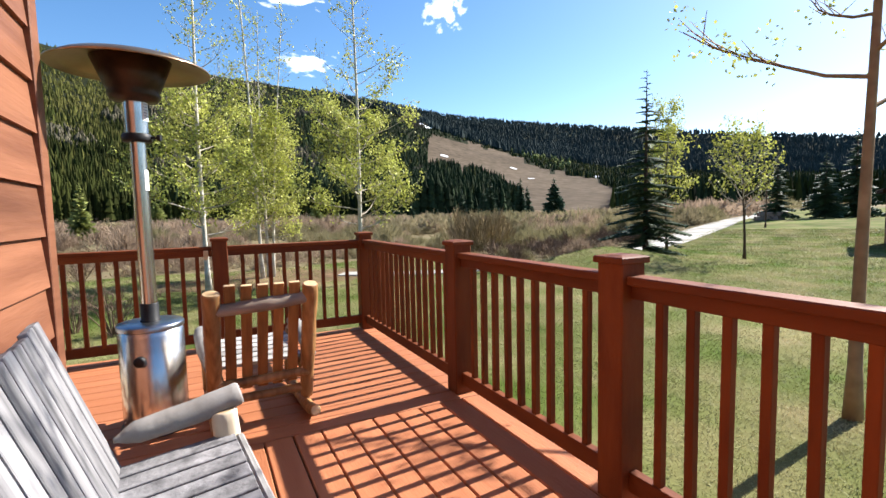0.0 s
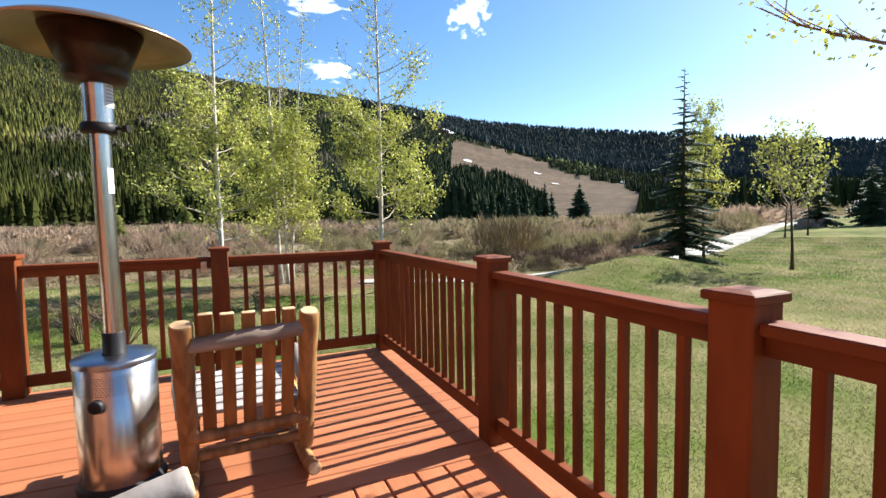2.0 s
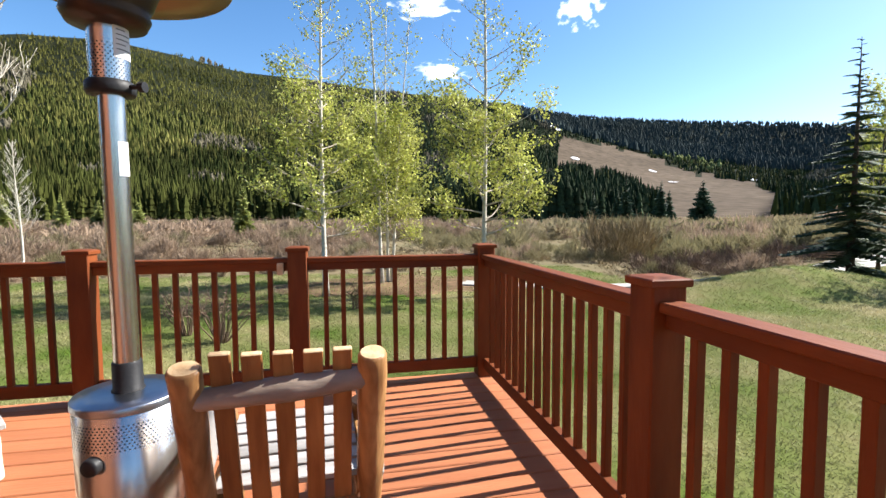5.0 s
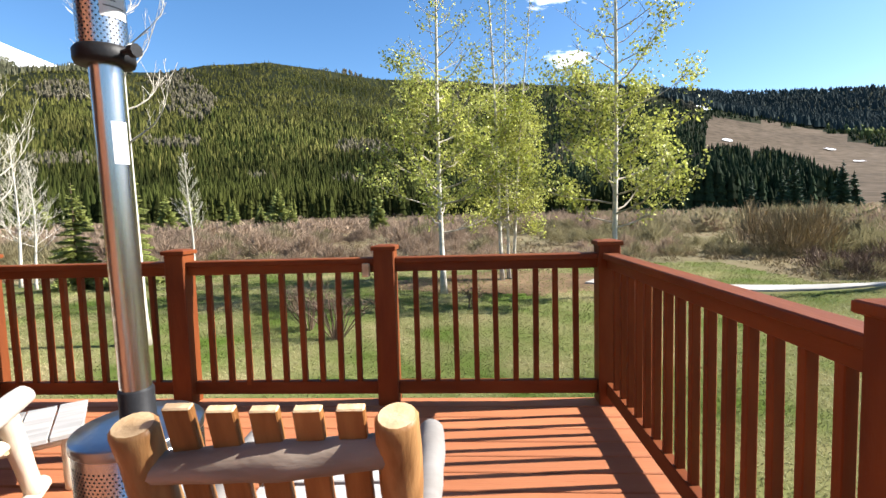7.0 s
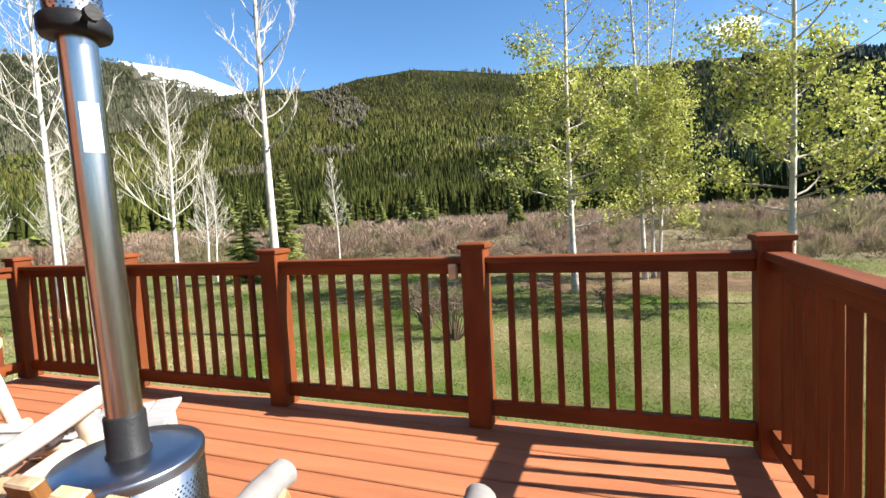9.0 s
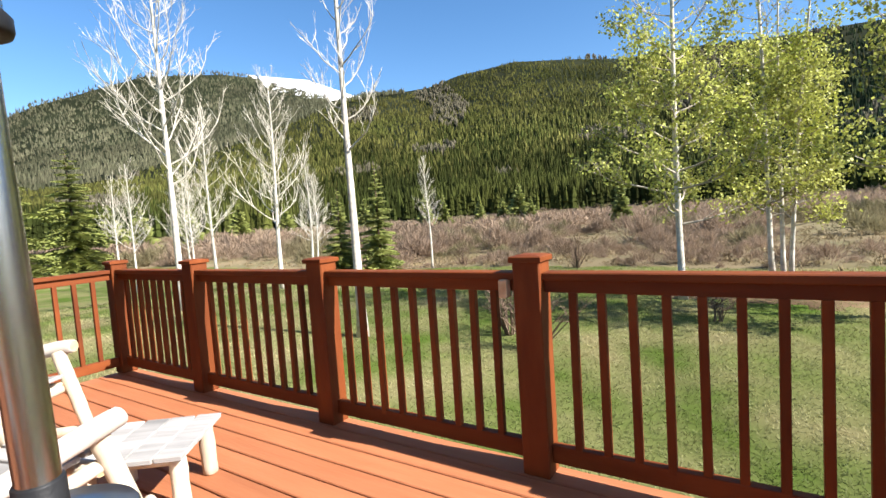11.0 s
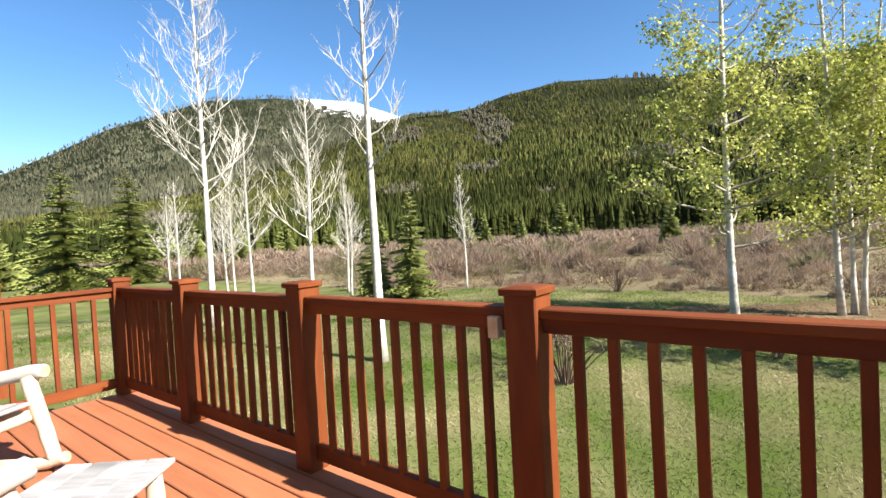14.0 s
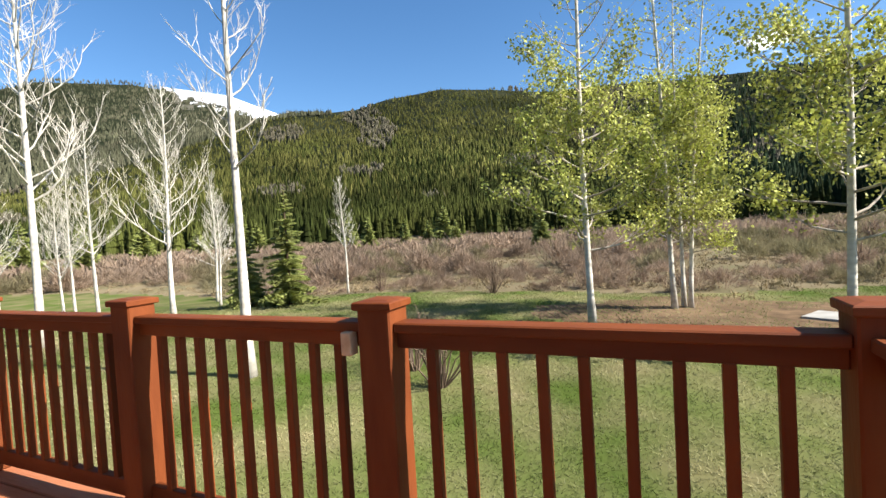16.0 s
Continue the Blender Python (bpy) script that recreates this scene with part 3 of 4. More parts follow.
def log_bench(x, y, turn):
    """A wide grey slatted bench that faces +y before it is turned."""
    b = thing("log_bench", "weathered grey slatted log bench against the siding", "bench", m=pose(x, y, 0, 0, 0, turn))
    w = 0.52
    for s in (-1, 1):
        child("front_leg", log_mesh("front_leg", [(s * w, 0.20, 0.0), (s * w, 0.16, 0.50)], [0.05, 0.047], M_LOG_PALE, seed=120 + s), b)
        child("arm", log_mesh("arm", [(s * (w + 0.01), -0.19, 0.47), (s * (w + 0.02), -0.12, 0.48), (s * (w + 0.02), 0.08, 0.51), (s * (w + 0.02), 0.225, 0.545)], [0.012, 0.042, 0.047, 0.045], M_LOG_GREY, seed=124 + s), b)
        child("back_leg", log_mesh("back_leg", [(s * (w - 0.05), -0.12, 0.0), (s * (w - 0.05), -0.15, 0.36)], [0.045, 0.042], M_LOG_GREY, seed=128 + s), b)
        child("seat_rail", bevel_box("seat_rail", 0.045, 0.40, 0.08, M_SLAT_DIM, 0.006), b, pose(s * (w - 0.03), 0.02, 0.335, 5, 0, 0))
    n = 11
    me = slat("back_slat", 0.079, 0.028, 0.66, M_SLAT_DIM)
    for i in range(n):
        px = -w + 0.03 + (2 * w - 0.06) * i / (n - 1)
        child("back_slat", me, b, pose(px, -0.265, 0.60, 19, 0, 0) @ pose(0, 0, rng.uniform(-0.008, 0.008) - 0.02 * abs(px)))
    for zz, yy in ((0.42, -0.225), (0.78, -0.35)):
        child("back_batten", bevel_box("back_batten", 2 * w, 0.03, 0.07, M_SLAT_DIM, 0.005), b, pose(0, yy, zz, 19, 0, 0))
    me = slat("seat_slat", 0.079, 0.38, 0.024, M_SLAT_DIM)
    for i in range(n):
        px = -w + 0.05 + (2 * w - 0.10) * i / (n - 1)
        child("seat_slat", me, b, pose(px, 0.0, 0.385, 5, 0, 0))
    child("front_board", bevel_box("front_board", 2 * w - 0.08, 0.026, 0.10, M_SLAT_GREY, 0.006), b, pose(0, 0.205, 0.36))


log_bench(-1.60, -3.50, -84)
rocking_chair(-2.92, -1.56, 16, "sun bleached log rocking chair by the heater", M_LOG_PALE, M_SLAT_GREY, seed=51, drop=0.06)
rocking_chair(-4.24, -1.24, -58, "sun bleached log rocking chair near the corner", M_LOG_PALE, M_SLAT_GREY, seed=71)


def footstool(x, y, turn):
    f = thing("footstool", "sun bleached slatted log footstool on the deck", "footstool", m=pose(x, y, 0, 0, 0, turn))
    me = slat("slat", 0.118, 0.47, 0.024, M_SLAT_GREY)
    for i in range(4):
        child("slat", me, f, pose(-0.189 + 0.126 * i, rng.uniform(-0.006, 0.006), 0.272, 0, 0, rng.uniform(-0.5, 0.5)))
    for i, (sx, sy) in enumerate(((-1, -1), (1, -1), (1, 1), (-1, 1))):
        child("leg", log_mesh("leg", [(sx * 0.20, sy * 0.16, 0), (sx * 0.195, sy * 0.155, 0.258)], [0.038, 0.036], M_LOG_PALE, seed=90 + i), f)
    for s in (-1, 1):
        child("rail", log_mesh("rail", [(-0.22, s * 0.155, 0.235), (0.22, s * 0.155, 0.235)], [0.024, 0.024], M_LOG_PALE, seed=95 + s), f)


footstool(-2.98, -0.99, 38)

# small pale splice block on the railing
blk = tagged(new("splice_block", bevel_box("splice_block", 0.042, 0.05, 0.085, M_ENDGRAIN, 0.004)), "small pale timber block under the rail", "timber block")
blk.matrix_basis = pose(-1.405 - 0.07 - 0.045, -0.046, 0.885)


# ---- trees ----
def tree_frame(h, r0, seed, lean=(0, 0), crown_from=0.25, spread=1.0, count=26, upward=0.9, twigs=7, bend=0.12, levels=2, profile=None, curl=0.16):
    """Trunk points and radii, limbs and twigs of a slender tree."""
    q = random.Random(seed)
    n = 14
    pts = []
    for i in range(n + 1):
        u = i / n
        pts.append(Vector((lean[0] * u + bend * 0.3 * math.sin(u * 5 + seed), lean[1] * u + bend * 0.3 * math.cos(u * 4 + seed * 2), h * u)))
    rad = [r0 * (1 - 0.88 * (i / n) ** 0.9) + (0.35 * r0 if i == 0 else 0) for i in range(n + 1)]
    limbs, tips = [], []
    for i in range(count):
        u = crown_from + (0.97 - crown_from) * (i + q.random() * 0.7) / count
        k = min(int(u * n), n - 1)
        p = pts[k].lerp(pts[k + 1], u * n - k)
        a = i * 2.4 + q.uniform(-0.5, 0.5)
        v = (u - crown_from) / (1 - crown_from)
        length = spread * (profile(v) if profile else (1.0 - 0.75 * v)) * q.uniform(0.7, 1.15)
        up = upward * (0.5 + 0.7 * v)
        d = Vector((math.cos(a), math.sin(a), up)).normalized()
        m = 5
        limb = [p]
        for j in range(m):
            d = (d + Vector((q.uniform(-0.25, 0.25), q.uniform(-0.25, 0.25), curl + q.uniform(-0.1, 0.15)))).normalized()
            limb.append(limb[-1] + d * length / m)
        lr = max(0.006, r0 * (0.22 if levels > 2 else 0.3) * (1 - 0.6 * v) * (0.5 + 0.5 * min(1.5, length)))
        limbs.append((limb, [lr * (1 - 0.8 * j / m) for j in range(m + 1)], True))
        for j in range(twigs):
            s = q.uniform(0.25, 1.0) * m
            kk = min(int(s), m - 1)
            b = limb[kk].lerp(limb[kk + 1], s - kk)
            td = (d + Vector((q.uniform(-1, 1), q.uniform(-1, 1), q.uniform(-0.3, 0.7)))).normalized()
            tl = length * q.uniform(0.18, 0.42)
            e1 = b + td * tl * 0.5 + Vector((0, 0, 0.02))
            e2 = e1 + (td + Vector((q.uniform(-0.4, 0.4), q.uniform(-0.4, 0.4), 0.35))).normalized() * tl * 0.5
            limbs.append(([b, e1, e2], [lr * 0.36, lr * 0.28, lr * 0.12]))
            tips.append((b, e1, e2, v))
            if levels > 2:
                for _ in range(3):
                    c = e1.lerp(e2, q.random())
                    f = c + (td + Vector((q.uniform(-0.9, 0.9), q.uniform(-0.9, 0.9), q.uniform(0, 0.9)))).normalized() * tl * 0.4
                    limbs.append(([c, f], [lr * 0.2, lr * 0.08]))
    return pts, rad, limbs, tips


def deciduous(name, label, x, y, h, r0, seed, leaf=None, leaves=0, leaf_size=0.035, dense_to=0.75, group="", twig_mat=None, bark=None, z=None, **kw):
    t = thing(name, label, "tree", group, m=pose(x, y, ground_z(x, y) - 0.03 if z is None else z))
    pts, rad, limbs, tips = tree_frame(h, r0, seed, **kw)
    g = Soup()
    g.tube(pts, rad, 10)
    child("trunk", g.mesh("trunk", bark or M_ASPENBARK, True), t)
    g = Soup()
    for p, r, *main in limbs:
        if main:
            one = Soup()
            one.tube(p, r, 5, False)
            child("limb", one.mesh("limb", twig_mat or M_TWIG, True), t)
        else:
            g.tube(p, r, 3, False)
    tagged(child("twig_work", g.mesh("twig_work", twig_mat or M_TWIG, True), t), kind="stuff")
    if leaf and leaves:
        q = np.random.default_rng(seed)
        wts = np.array([1.0 if tp[3] < dense_to else 0.07 for tp in tips])
        pick = q.choice(len(tips), leaves, p=wts / wts.sum())
        A = np.array([[tuple(b), tuple(e1), tuple(e2)] for b, e1, e2, _ in tips])[pick]
        s = 0.2 + q.random((leaves, 1)) * 0.95
        base = np.where(s < 0.5, A[:, 0] + (A[:, 1] - A[:, 0]) * s * 2, A[:, 1] + (A[:, 2] - A[:, 1]) * (s - 0.5) * 2)
        base = base + q.normal(0, 0.10, (leaves, 3))
        sprig = 3
        base = np.repeat(base[::sprig], sprig, 0)[:leaves] + q.normal(0, 0.036, (leaves, 3))
        d1 = q.normal(0, 1, (leaves, 3))
        d1 /= np.linalg.norm(d1, axis=1, keepdims=True)
        d2 = np.cross(d1, q.normal(0, 1, (leaves, 3)))
        d2 /= np.linalg.norm(d2, axis=1, keepdims=True)
        sz = leaf_size * q.uniform(0.6, 1.25, (leaves, 1))
        V = np.stack([base - d1 * sz, base + d2 * sz * 0.75, base + d1 * sz * 0.9, base - d2 * sz * 0.75], 1).reshape(-1, 3)
        me = bpy.data.meshes.new("crown")
        me.from_pydata(V.tolist(), [], np.arange(leaves * 4).reshape(-1, 4).tolist())
        me.materials.append(leaf)
        tagged(child("crown", me, t), kind="stuff")
    return t


ASPEN = "white trunked aspen in fresh green leaf"
GROVE = "leafing aspens beyond the railing"
wide_low = lambda v: 1.0 - 0.75 * v if v < 0.5 else 0.42 - 0.6 * (v - 0.5)
deciduous("aspen_tree", ASPEN, -1.49, 6.95, 8.7, 0.062, 3, M_ASPENLEAF, 12000, 0.031, 0.40, GROVE, crown_from=0.15, spread=1.55, count=62, upward=0.3, profile=wide_low, curl=0.07, twigs=8)
deciduous("aspen_tree", ASPEN, -0.10, 8.90, 9.6, 0.052, 5, M_ASPENLEAF, 8500, 0.031, 0.38, GROVE, crown_from=0.13, spread=1.35, count=58, upward=0.35, lean=(-0.35, 0.2), profile=wide_low, curl=0.06)
deciduous("aspen_tree", ASPEN, 0.01, 9.12, 7.4, 0.045, 8, M_ASPENLEAF, 4400, 0.031, 0.5, GROVE, crown_from=0.15, spread=1.05, count=40, upward=0.35, lean=(0.1, 0.3), profile=wide_low, curl=0.06)
deciduous("aspen_tree", ASPEN, 0.14, 8.97, 7.6, 0.045, 9, M_ASPENLEAF, 5200, 0.031, 0.5, GROVE, crown_from=0.14, spread=1.2, count=42, upward=0.35, lean=(0.55, 0.1), profile=wide_low, curl=0.06)
deciduous("aspen_tree", ASPEN, 1.85, 6.20, 8.8, 0.06, 12, M_ASPENLEAF, 11500, 0.032, 0.38, GROVE, crown_from=0.15, spread=1.55, count=62, upward=0.3, profile=wide_low, curl=0.07, twigs=8)
deciduous("aspen_tree", "young aspen with yellow green leaves on the lawn", 13.6, 4.15, 3.75, 0.045, 14, M_ASPENLEAF_Y, 2300, 0.04, 1.0, crown_from=0.42, spread=1.85, count=26, upward=0.8, bark=M_BROWNBARK, profile=lambda v: 1 - 0.6 * v)
deciduous("aspen_tree", "slim leafy aspen behind the spruce", 14.6, 7.7, 5.4, 0.05, 15, M_ASPENLEAF_Y, 4600, 0.04, 1.0, crown_from=0.25, spread=1.6, count=34, upward=0.9, bark=M_BROWNBARK, profile=lambda v: 0.9 - 0.5 * v)
deciduous("aspen_tree", "near aspen with sparse yellow leaf buds", 2.95, -3.16, 6.4, 0.052, 16, M_ASPENLEAF_Y, 2300, 0.021, 1.0, crown_from=0.37, spread=1.7, count=17, twigs=10, upward=0.4, curl=0.10, bark=M_BROWNBARK_PALE, twig_mat=M_BROWNBARK_PALE, lean=(0.15, 0.1))
BARE = "bare white aspen with many fine branches"
BG = "bare aspens on the lawn"
deciduous("aspen_tree", "tall slim bare white aspen", -5.42, 3.15, 6.9, 0.075, 21, group=BG, crown_from=0.40, spread=1.15, count=26, twigs=8, upward=0.6, levels=3, twig_mat=M_ASPENBARK)
for i, (x, y, h, r, sp, cf) in enumerate(((-11.3, 3.7, 9.2, 0.10, 2.0, 0.3), (-15.2, 7.0, 5.7, 0.07, 1.2, 0.3), (-11.4, 6.6, 5.9, 0.085, 1.5, 0.28), (-15.6, 11.5, 5.0, 0.07, 1.0, 0.28),
                                           (-10.0, 11.9, 4.0, 0.05, 0.65, 0.35), (-18.5, 8.2, 5.2, 0.06, 1.1, 0.3), (-20.5, 7.0, 5.0, 0.06, 1.1, 0.3), (-14.2, 5.6, 3.4, 0.05, 0.9, 0.35), (-37.0, 13.5, 6.5, 0.09, 1.4, 0.25),
                                           (-13.0, 9.4, 3.6, 0.05, 0.8, 0.3))):
    deciduous("aspen_tree", BARE, x, y, h, r * 0.82, 40 + i, group=BG, crown_from=cf, spread=sp * 1.2, count=38, twigs=10, upward=0.6, levels=3, twig_mat=M_ASPENBARK, profile=lambda v: 1 - 0.75 * v, curl=0.2)
for i, (x, y, h) in enumerate(((26.0, 11.5, 3.6), (28.5, 11.8, 3.8))):
    deciduous("young_tree", "thin dark bare sapling on the far lawn", x, y, h, 0.05, 60 + i, group="saplings", crown_from=0.35, spread=0.8, count=18, twigs=5, bark=M_BROWNBARK, twig_mat=M_TWIG_DARK)


def shrub_bare(x, y, h, r, seed, name="bare_shrub", label="leafless grey multi-stemmed shrub on the lawn", stems=26, material=None):
    q = random.Random(seed)
    s = thing(name, label, "shrub", m=pose(x, y, ground_z(x, y) - 0.02))
    g = Soup()
    for i in range(stems):
        a, t = q.uniform(0, 6.28), q.uniform(0.1, 1.0)
        d = Vector((math.cos(a) * t * r, math.sin(a) * t * r, h * q.uniform(0.6, 1.0) * (1 - 0.25 * t)))
        p1 = d * 0.5 + Vector((q.uniform(-0.06, 0.06), q.uniform(-0.06, 0.06), 0.06))
        g.tube([(math.cos(a) * 0.05, math.sin(a) * 0.05, 0), p1, d], [0.011, 0.007, 0.003], 4, False)
        for j in range(7):
            b = p1.lerp(d, q.random())
            e = b + Vector((q.uniform(-1, 1), q.uniform(-1, 1), q.uniform(0, 1))) * 0.17
            g.tube([b, e], [0.004, 0.0015], 3, False)
    tagged(child("twig_work", g.mesh("twig_work", material or M_TWIG_DARK), s), kind="stuff")


shrub_bare(-2.75, 3.35, 0.95, 0.65, 5)
shrub_bare(-3.35, 3.9, 0.8, 0.5, 6)
shrub_bare(-8.9, 12.3, 1.1, 0.6, 7)
shrub_bare(-0.9, 5.4, 0.45, 0.35, 9, stems=14)
shrub_bare(-4.6, 11.2, 1.2, 0.7, 10)


def conifer(name, label, x, y, h, r, seed, material, group="", whorls=22, per=8, blades=12, bare=0.08, fat=1.6):
    """A spruce: straight trunk, drooping whorled boughs with needle sprays."""
    q = random.Random(seed)
    t = thing(name, label, "spruce", group, m=pose(x, y, ground_z(x, y) - 0.05))
    g = Soup()
    g.tube([(0, 0, 0), (0, 0, h * 0.5), (0, 0, h)], [h * 0.016, h * 0.009, 0.006], 7)
    child("trunk", g.mesh("trunk", M_BROWNBARK, True), t)
    g = Soup()
    for i in range(whorls):
        u = bare + (1 - bare) * (i + q.random() * 0.5) / whorls
        z = h * u
        length = r * (1 - u) ** 0.85 * q.uniform(0.82, 1.1) + 0.04 * h * (1 - u * 0.7) * 0.3
        n = max(4, int(per * (1 - 0.5 * u)))
        for j in range(n):
            a = 6.283 * (j + q.random() * 0.6) / n + i * 1.1
            ln = length * q.uniform(0.62, 1.15)
            o = Vector((math.cos(a), math.sin(a), 0))
            side = Vector((-o.y, o.x, 0))
            rise = 0.35 * u - 0.12
            zb = z + q.uniform(-0.6, 0.6) * h / whorls
            for k in range(blades):
                s = (k + 0.6) / blades
                p = o * ln * s + Vector((0, 0, zb + ln * (rise * s - 0.28 * s * s + 0.10 * s ** 4)))
                sp = ln * 0.34 * (1 - 0.65 * s) + 0.03
                sg = 1 if k % 2 else -1
                tip = p + side * sg * sp * q.uniform(0.6, 1.1) + o * sp * q.uniform(0.5, 0.9) + Vector((0, 0, q.uniform(-0.35, 0.08) * sp))
                wd = ((o * 0.5 - side * sg * 0.5) * ln * 0.11 + Vector((0, 0, 0.03 * ln))) * fat
                g.face(p - wd * 0.6, p + wd, tip)
                g.face(p, p + o * sp * 0.7 * fat + Vector((0, 0, -0.2 * sp)), p + side * sg * sp * 0.3 * fat + Vector((0, 0, -0.45 * sp * fat)))
    tagged(child("foliage", g.mesh("foliage", material), t), kind="stuff")
    return t


SPR = "dense blue green spruce"
conifer("spruce_tree", "slender dark spruce standing on the lawn", 12.0, 6.5, 6.3, 1.5, 1, M_SPRUCE, whorls=23, per=7, blades=22, fat=0.75)
conifer("spruce_tree", "full sunlit spruce on the far lawn", -30.6, 5.9, 7.3, 2.6, 2, M_SPRUCE_SUNLIT, "lawn spruces", whorls=19, per=11, blades=18, fat=1.2)
conifer("spruce_tree", "full sunlit spruce on the far lawn", -41.5, 12.7, 9.0, 3.2, 3, M_SPRUCE_SUNLIT, "lawn spruces", whorls=19, per=11, blades=18, fat=1.2)
conifer("spruce_tree", "small spruce beside the bare aspens", -11.1, 8.6, 2.8, 0.65, 4, M_SPRUCE_SUNLIT, "lawn spruces", whorls=18, per=9, blades=12)
conifer("spruce_tree", "small spruce beside the bare aspens", -9.8, 8.9, 3.4, 0.85, 5, M_SPRUCE_SUNLIT, "lawn spruces", whorls=20, per=9, blades=12)
conifer("spruce_tree", "dark spruce beyond the concrete path", 36.0, 15.2, 5.2, 1.3, 6, M_SPRUCE, "far spruces", whorls=20, per=9, blades=12)
conifer("spruce_tree", "dark spruce beyond the concrete path", 40.0, 14.0, 5.0, 1.6, 7, M_SPRUCE, "far spruces", whorls=20, per=9, blades=12)
conifer("spruce_tree", "dark spruce beyond the concrete path", 44.0, 13.8, 7.0, 1.8, 8, M_SPRUCE, "far spruces", whorls=20, per=9, blades=12)
for i, (a, d, h, r) in enumerate(((-12.7, 62, 5.6, 1.5), (-24.4, 64, 5.6, 1.9), (-23.0, 62, 3.4, 1.3), (-26.3, 66, 3.6, 1.2), (-29.0, 75, 4.6, 1.2), (-33.5, 70, 5.0, 1.6), (-36.0, 60, 4.6, 1.6), (-5.5, 90, 4.5, 2.6),
                                  (-16.5, 95, 2.6, 0.8), (11.5, 85, 3.6, 1.8), (14.0, 95, 3.0, 1.6), (23.3, 110, 4.4, 1.0), (26.6, 100, 2.4, 1.0), (29.6, 115, 7.4, 1.7), (33.2, 112, 10.5, 2.3), (32.3, 118, 8.0, 1.8),
                                  (36.8, 125, 10.5, 2.4), (37.6, 130, 8.5, 2.0), (41.2, 90, 7.6, 2.6), (18.5, 95, 3.0, 1.2), (38.3, 105, 2.2, 1.0), (-79.5, 60, 5.5, 2.0), (-66.5, 70, 5.5, 2.0), (-69.0, 75, 6.0, 2.2), (-62.0, 72, 5.0, 2.2),
                                  (-57.0, 75, 5.5, 2.4), (-52.0, 80, 5.0, 2.0), (-83.0, 50, 5.0, 1.9), (-46.0, 78, 5.0, 2.0), (-43.0, 76, 5.2, 2.0))):
    # Left of 15 degrees the needles carry sunlight in their colour.
    conifer("spruce_tree", "spruce in the scrub valley", d * math.sin(radians(a)), d * math.cos(radians(a)), h + 0.8, r, 100 + i, M_SPRUCE if a > 15 else M_SPRUCE_SUNLIT,
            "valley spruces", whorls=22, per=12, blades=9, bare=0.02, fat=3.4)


# ---- woods on the slopes ----
def far_woods(name, label, count, sampler, material, seed, sides=5, low=7.0, high=14.0, wide=0.17, blunt=False, tiers=False):
    q = np.random.default_rng(seed)
    pos, hs = [], []
    pyr = random.Random(seed)
    while len(pos) < count:
        p = sampler(pyr)
        if p is None:
            continue
        x, y = p[0], p[1]
        pos.append((x, y, ground_z(x, y) - 0.4))
        hs.append(pyr.uniform(low, high) * (p[2] if len(p) > 2 else 1.0))
    P, Hs = np.array(pos), np.array(hs)[:, None]
    n = len(P)
    ang = np.linspace(0, 2 * np.pi, sides, endpoint=False)[None, :] + q.uniform(0, 6.28, (n, 1))
    rad = Hs * wide * q.uniform(0.75, 1.3, (n, 1)) * q.uniform(0.75, 1.2, (n, sides))
    mid = 0.42 if not blunt else 0.6
    def ring(rr, zz):
        return np.stack([P[:, :1] + np.cos(ang) * rr, P[:, 1:2] + np.sin(ang) * rr, np.broadcast_to(P[:, 2:3] + zz, ang.shape) + q.uniform(-0.04, 0.04, ang.shape) * Hs], 2)
    if tiers:
        steps = [(1.0, 0.05), (0.52, 0.27), (0.84, 0.29), (0.40, 0.49), (0.62, 0.51), (0.26, 0.71), (0.40, 0.73)]
    elif blunt:
        steps = [(0.45, 0.06), (1.0, mid)]
    else:
        steps = [(1.0, 0.06), (0.62, mid)]
    rings = [ring(rad * rr * (q.uniform(0.8, 1.2, (n, sides)) if tiers else 1.0), Hs * zz) for rr, zz in steps]
    lean = q.normal(0, 0.02, (n, 2)) * Hs
    top = np.stack([P[:, 0] + lean[:, 0], P[:, 1] + lean[:, 1], P[:, 2] + Hs[:, 0]], 1)[:, None, :]
    V = np.concatenate(rings + [top], 1)
    k = len(rings)
    m = k * sides + 1
    f = []
    for s in range(sides):
        t = (s + 1) % sides
        for j in range(k - 1):
            f += [(j * sides + s, j * sides + t, (j + 1) * sides + t), (j * sides + s, (j + 1) * sides + t, (j + 1) * sides + s)]
        f.append(((k - 1) * sides + s, (k - 1) * sides + t, k * sides))
    F = (np.array(f)[None] + (np.arange(n) * m)[:, None, None]).reshape(-1, 3)
    me = bpy.data.meshes.new(name)
    me.from_pydata(V.reshape(-1, 3).tolist(), [], F.tolist())
    me.materials.append(material)
    return tagged(new(name, me), label, "woods", kind="stuff")


def polar(a, r, s=1.0):
    return (r * math.sin(radians(a)), r * math.cos(radians(a)), s)


def grey_patch(a, e):
    return noise.noise(Vector((a / 7.0, e / 2.2, 11.0))) > (0.22 if (-20 < a < 0 and 8 < e < 13.5) or e > 11 else 0.38)


def slope_sampler(q):
    a = q.uniform(-95, 82)
    u = q.random()
    r = 236 + 714 * u ** 1.35
    x, y, _ = polar(a, r)
    if cover(x, y) != 2 or (a < -55 and q.random() < 0.25):
        return None
    e = ground_el(r, a)
    if grey_patch(a, e) and q.random() < 0.35:
        return None
    return polar(a, r, 1.2 - 0.5 * (r - 236) / 714)


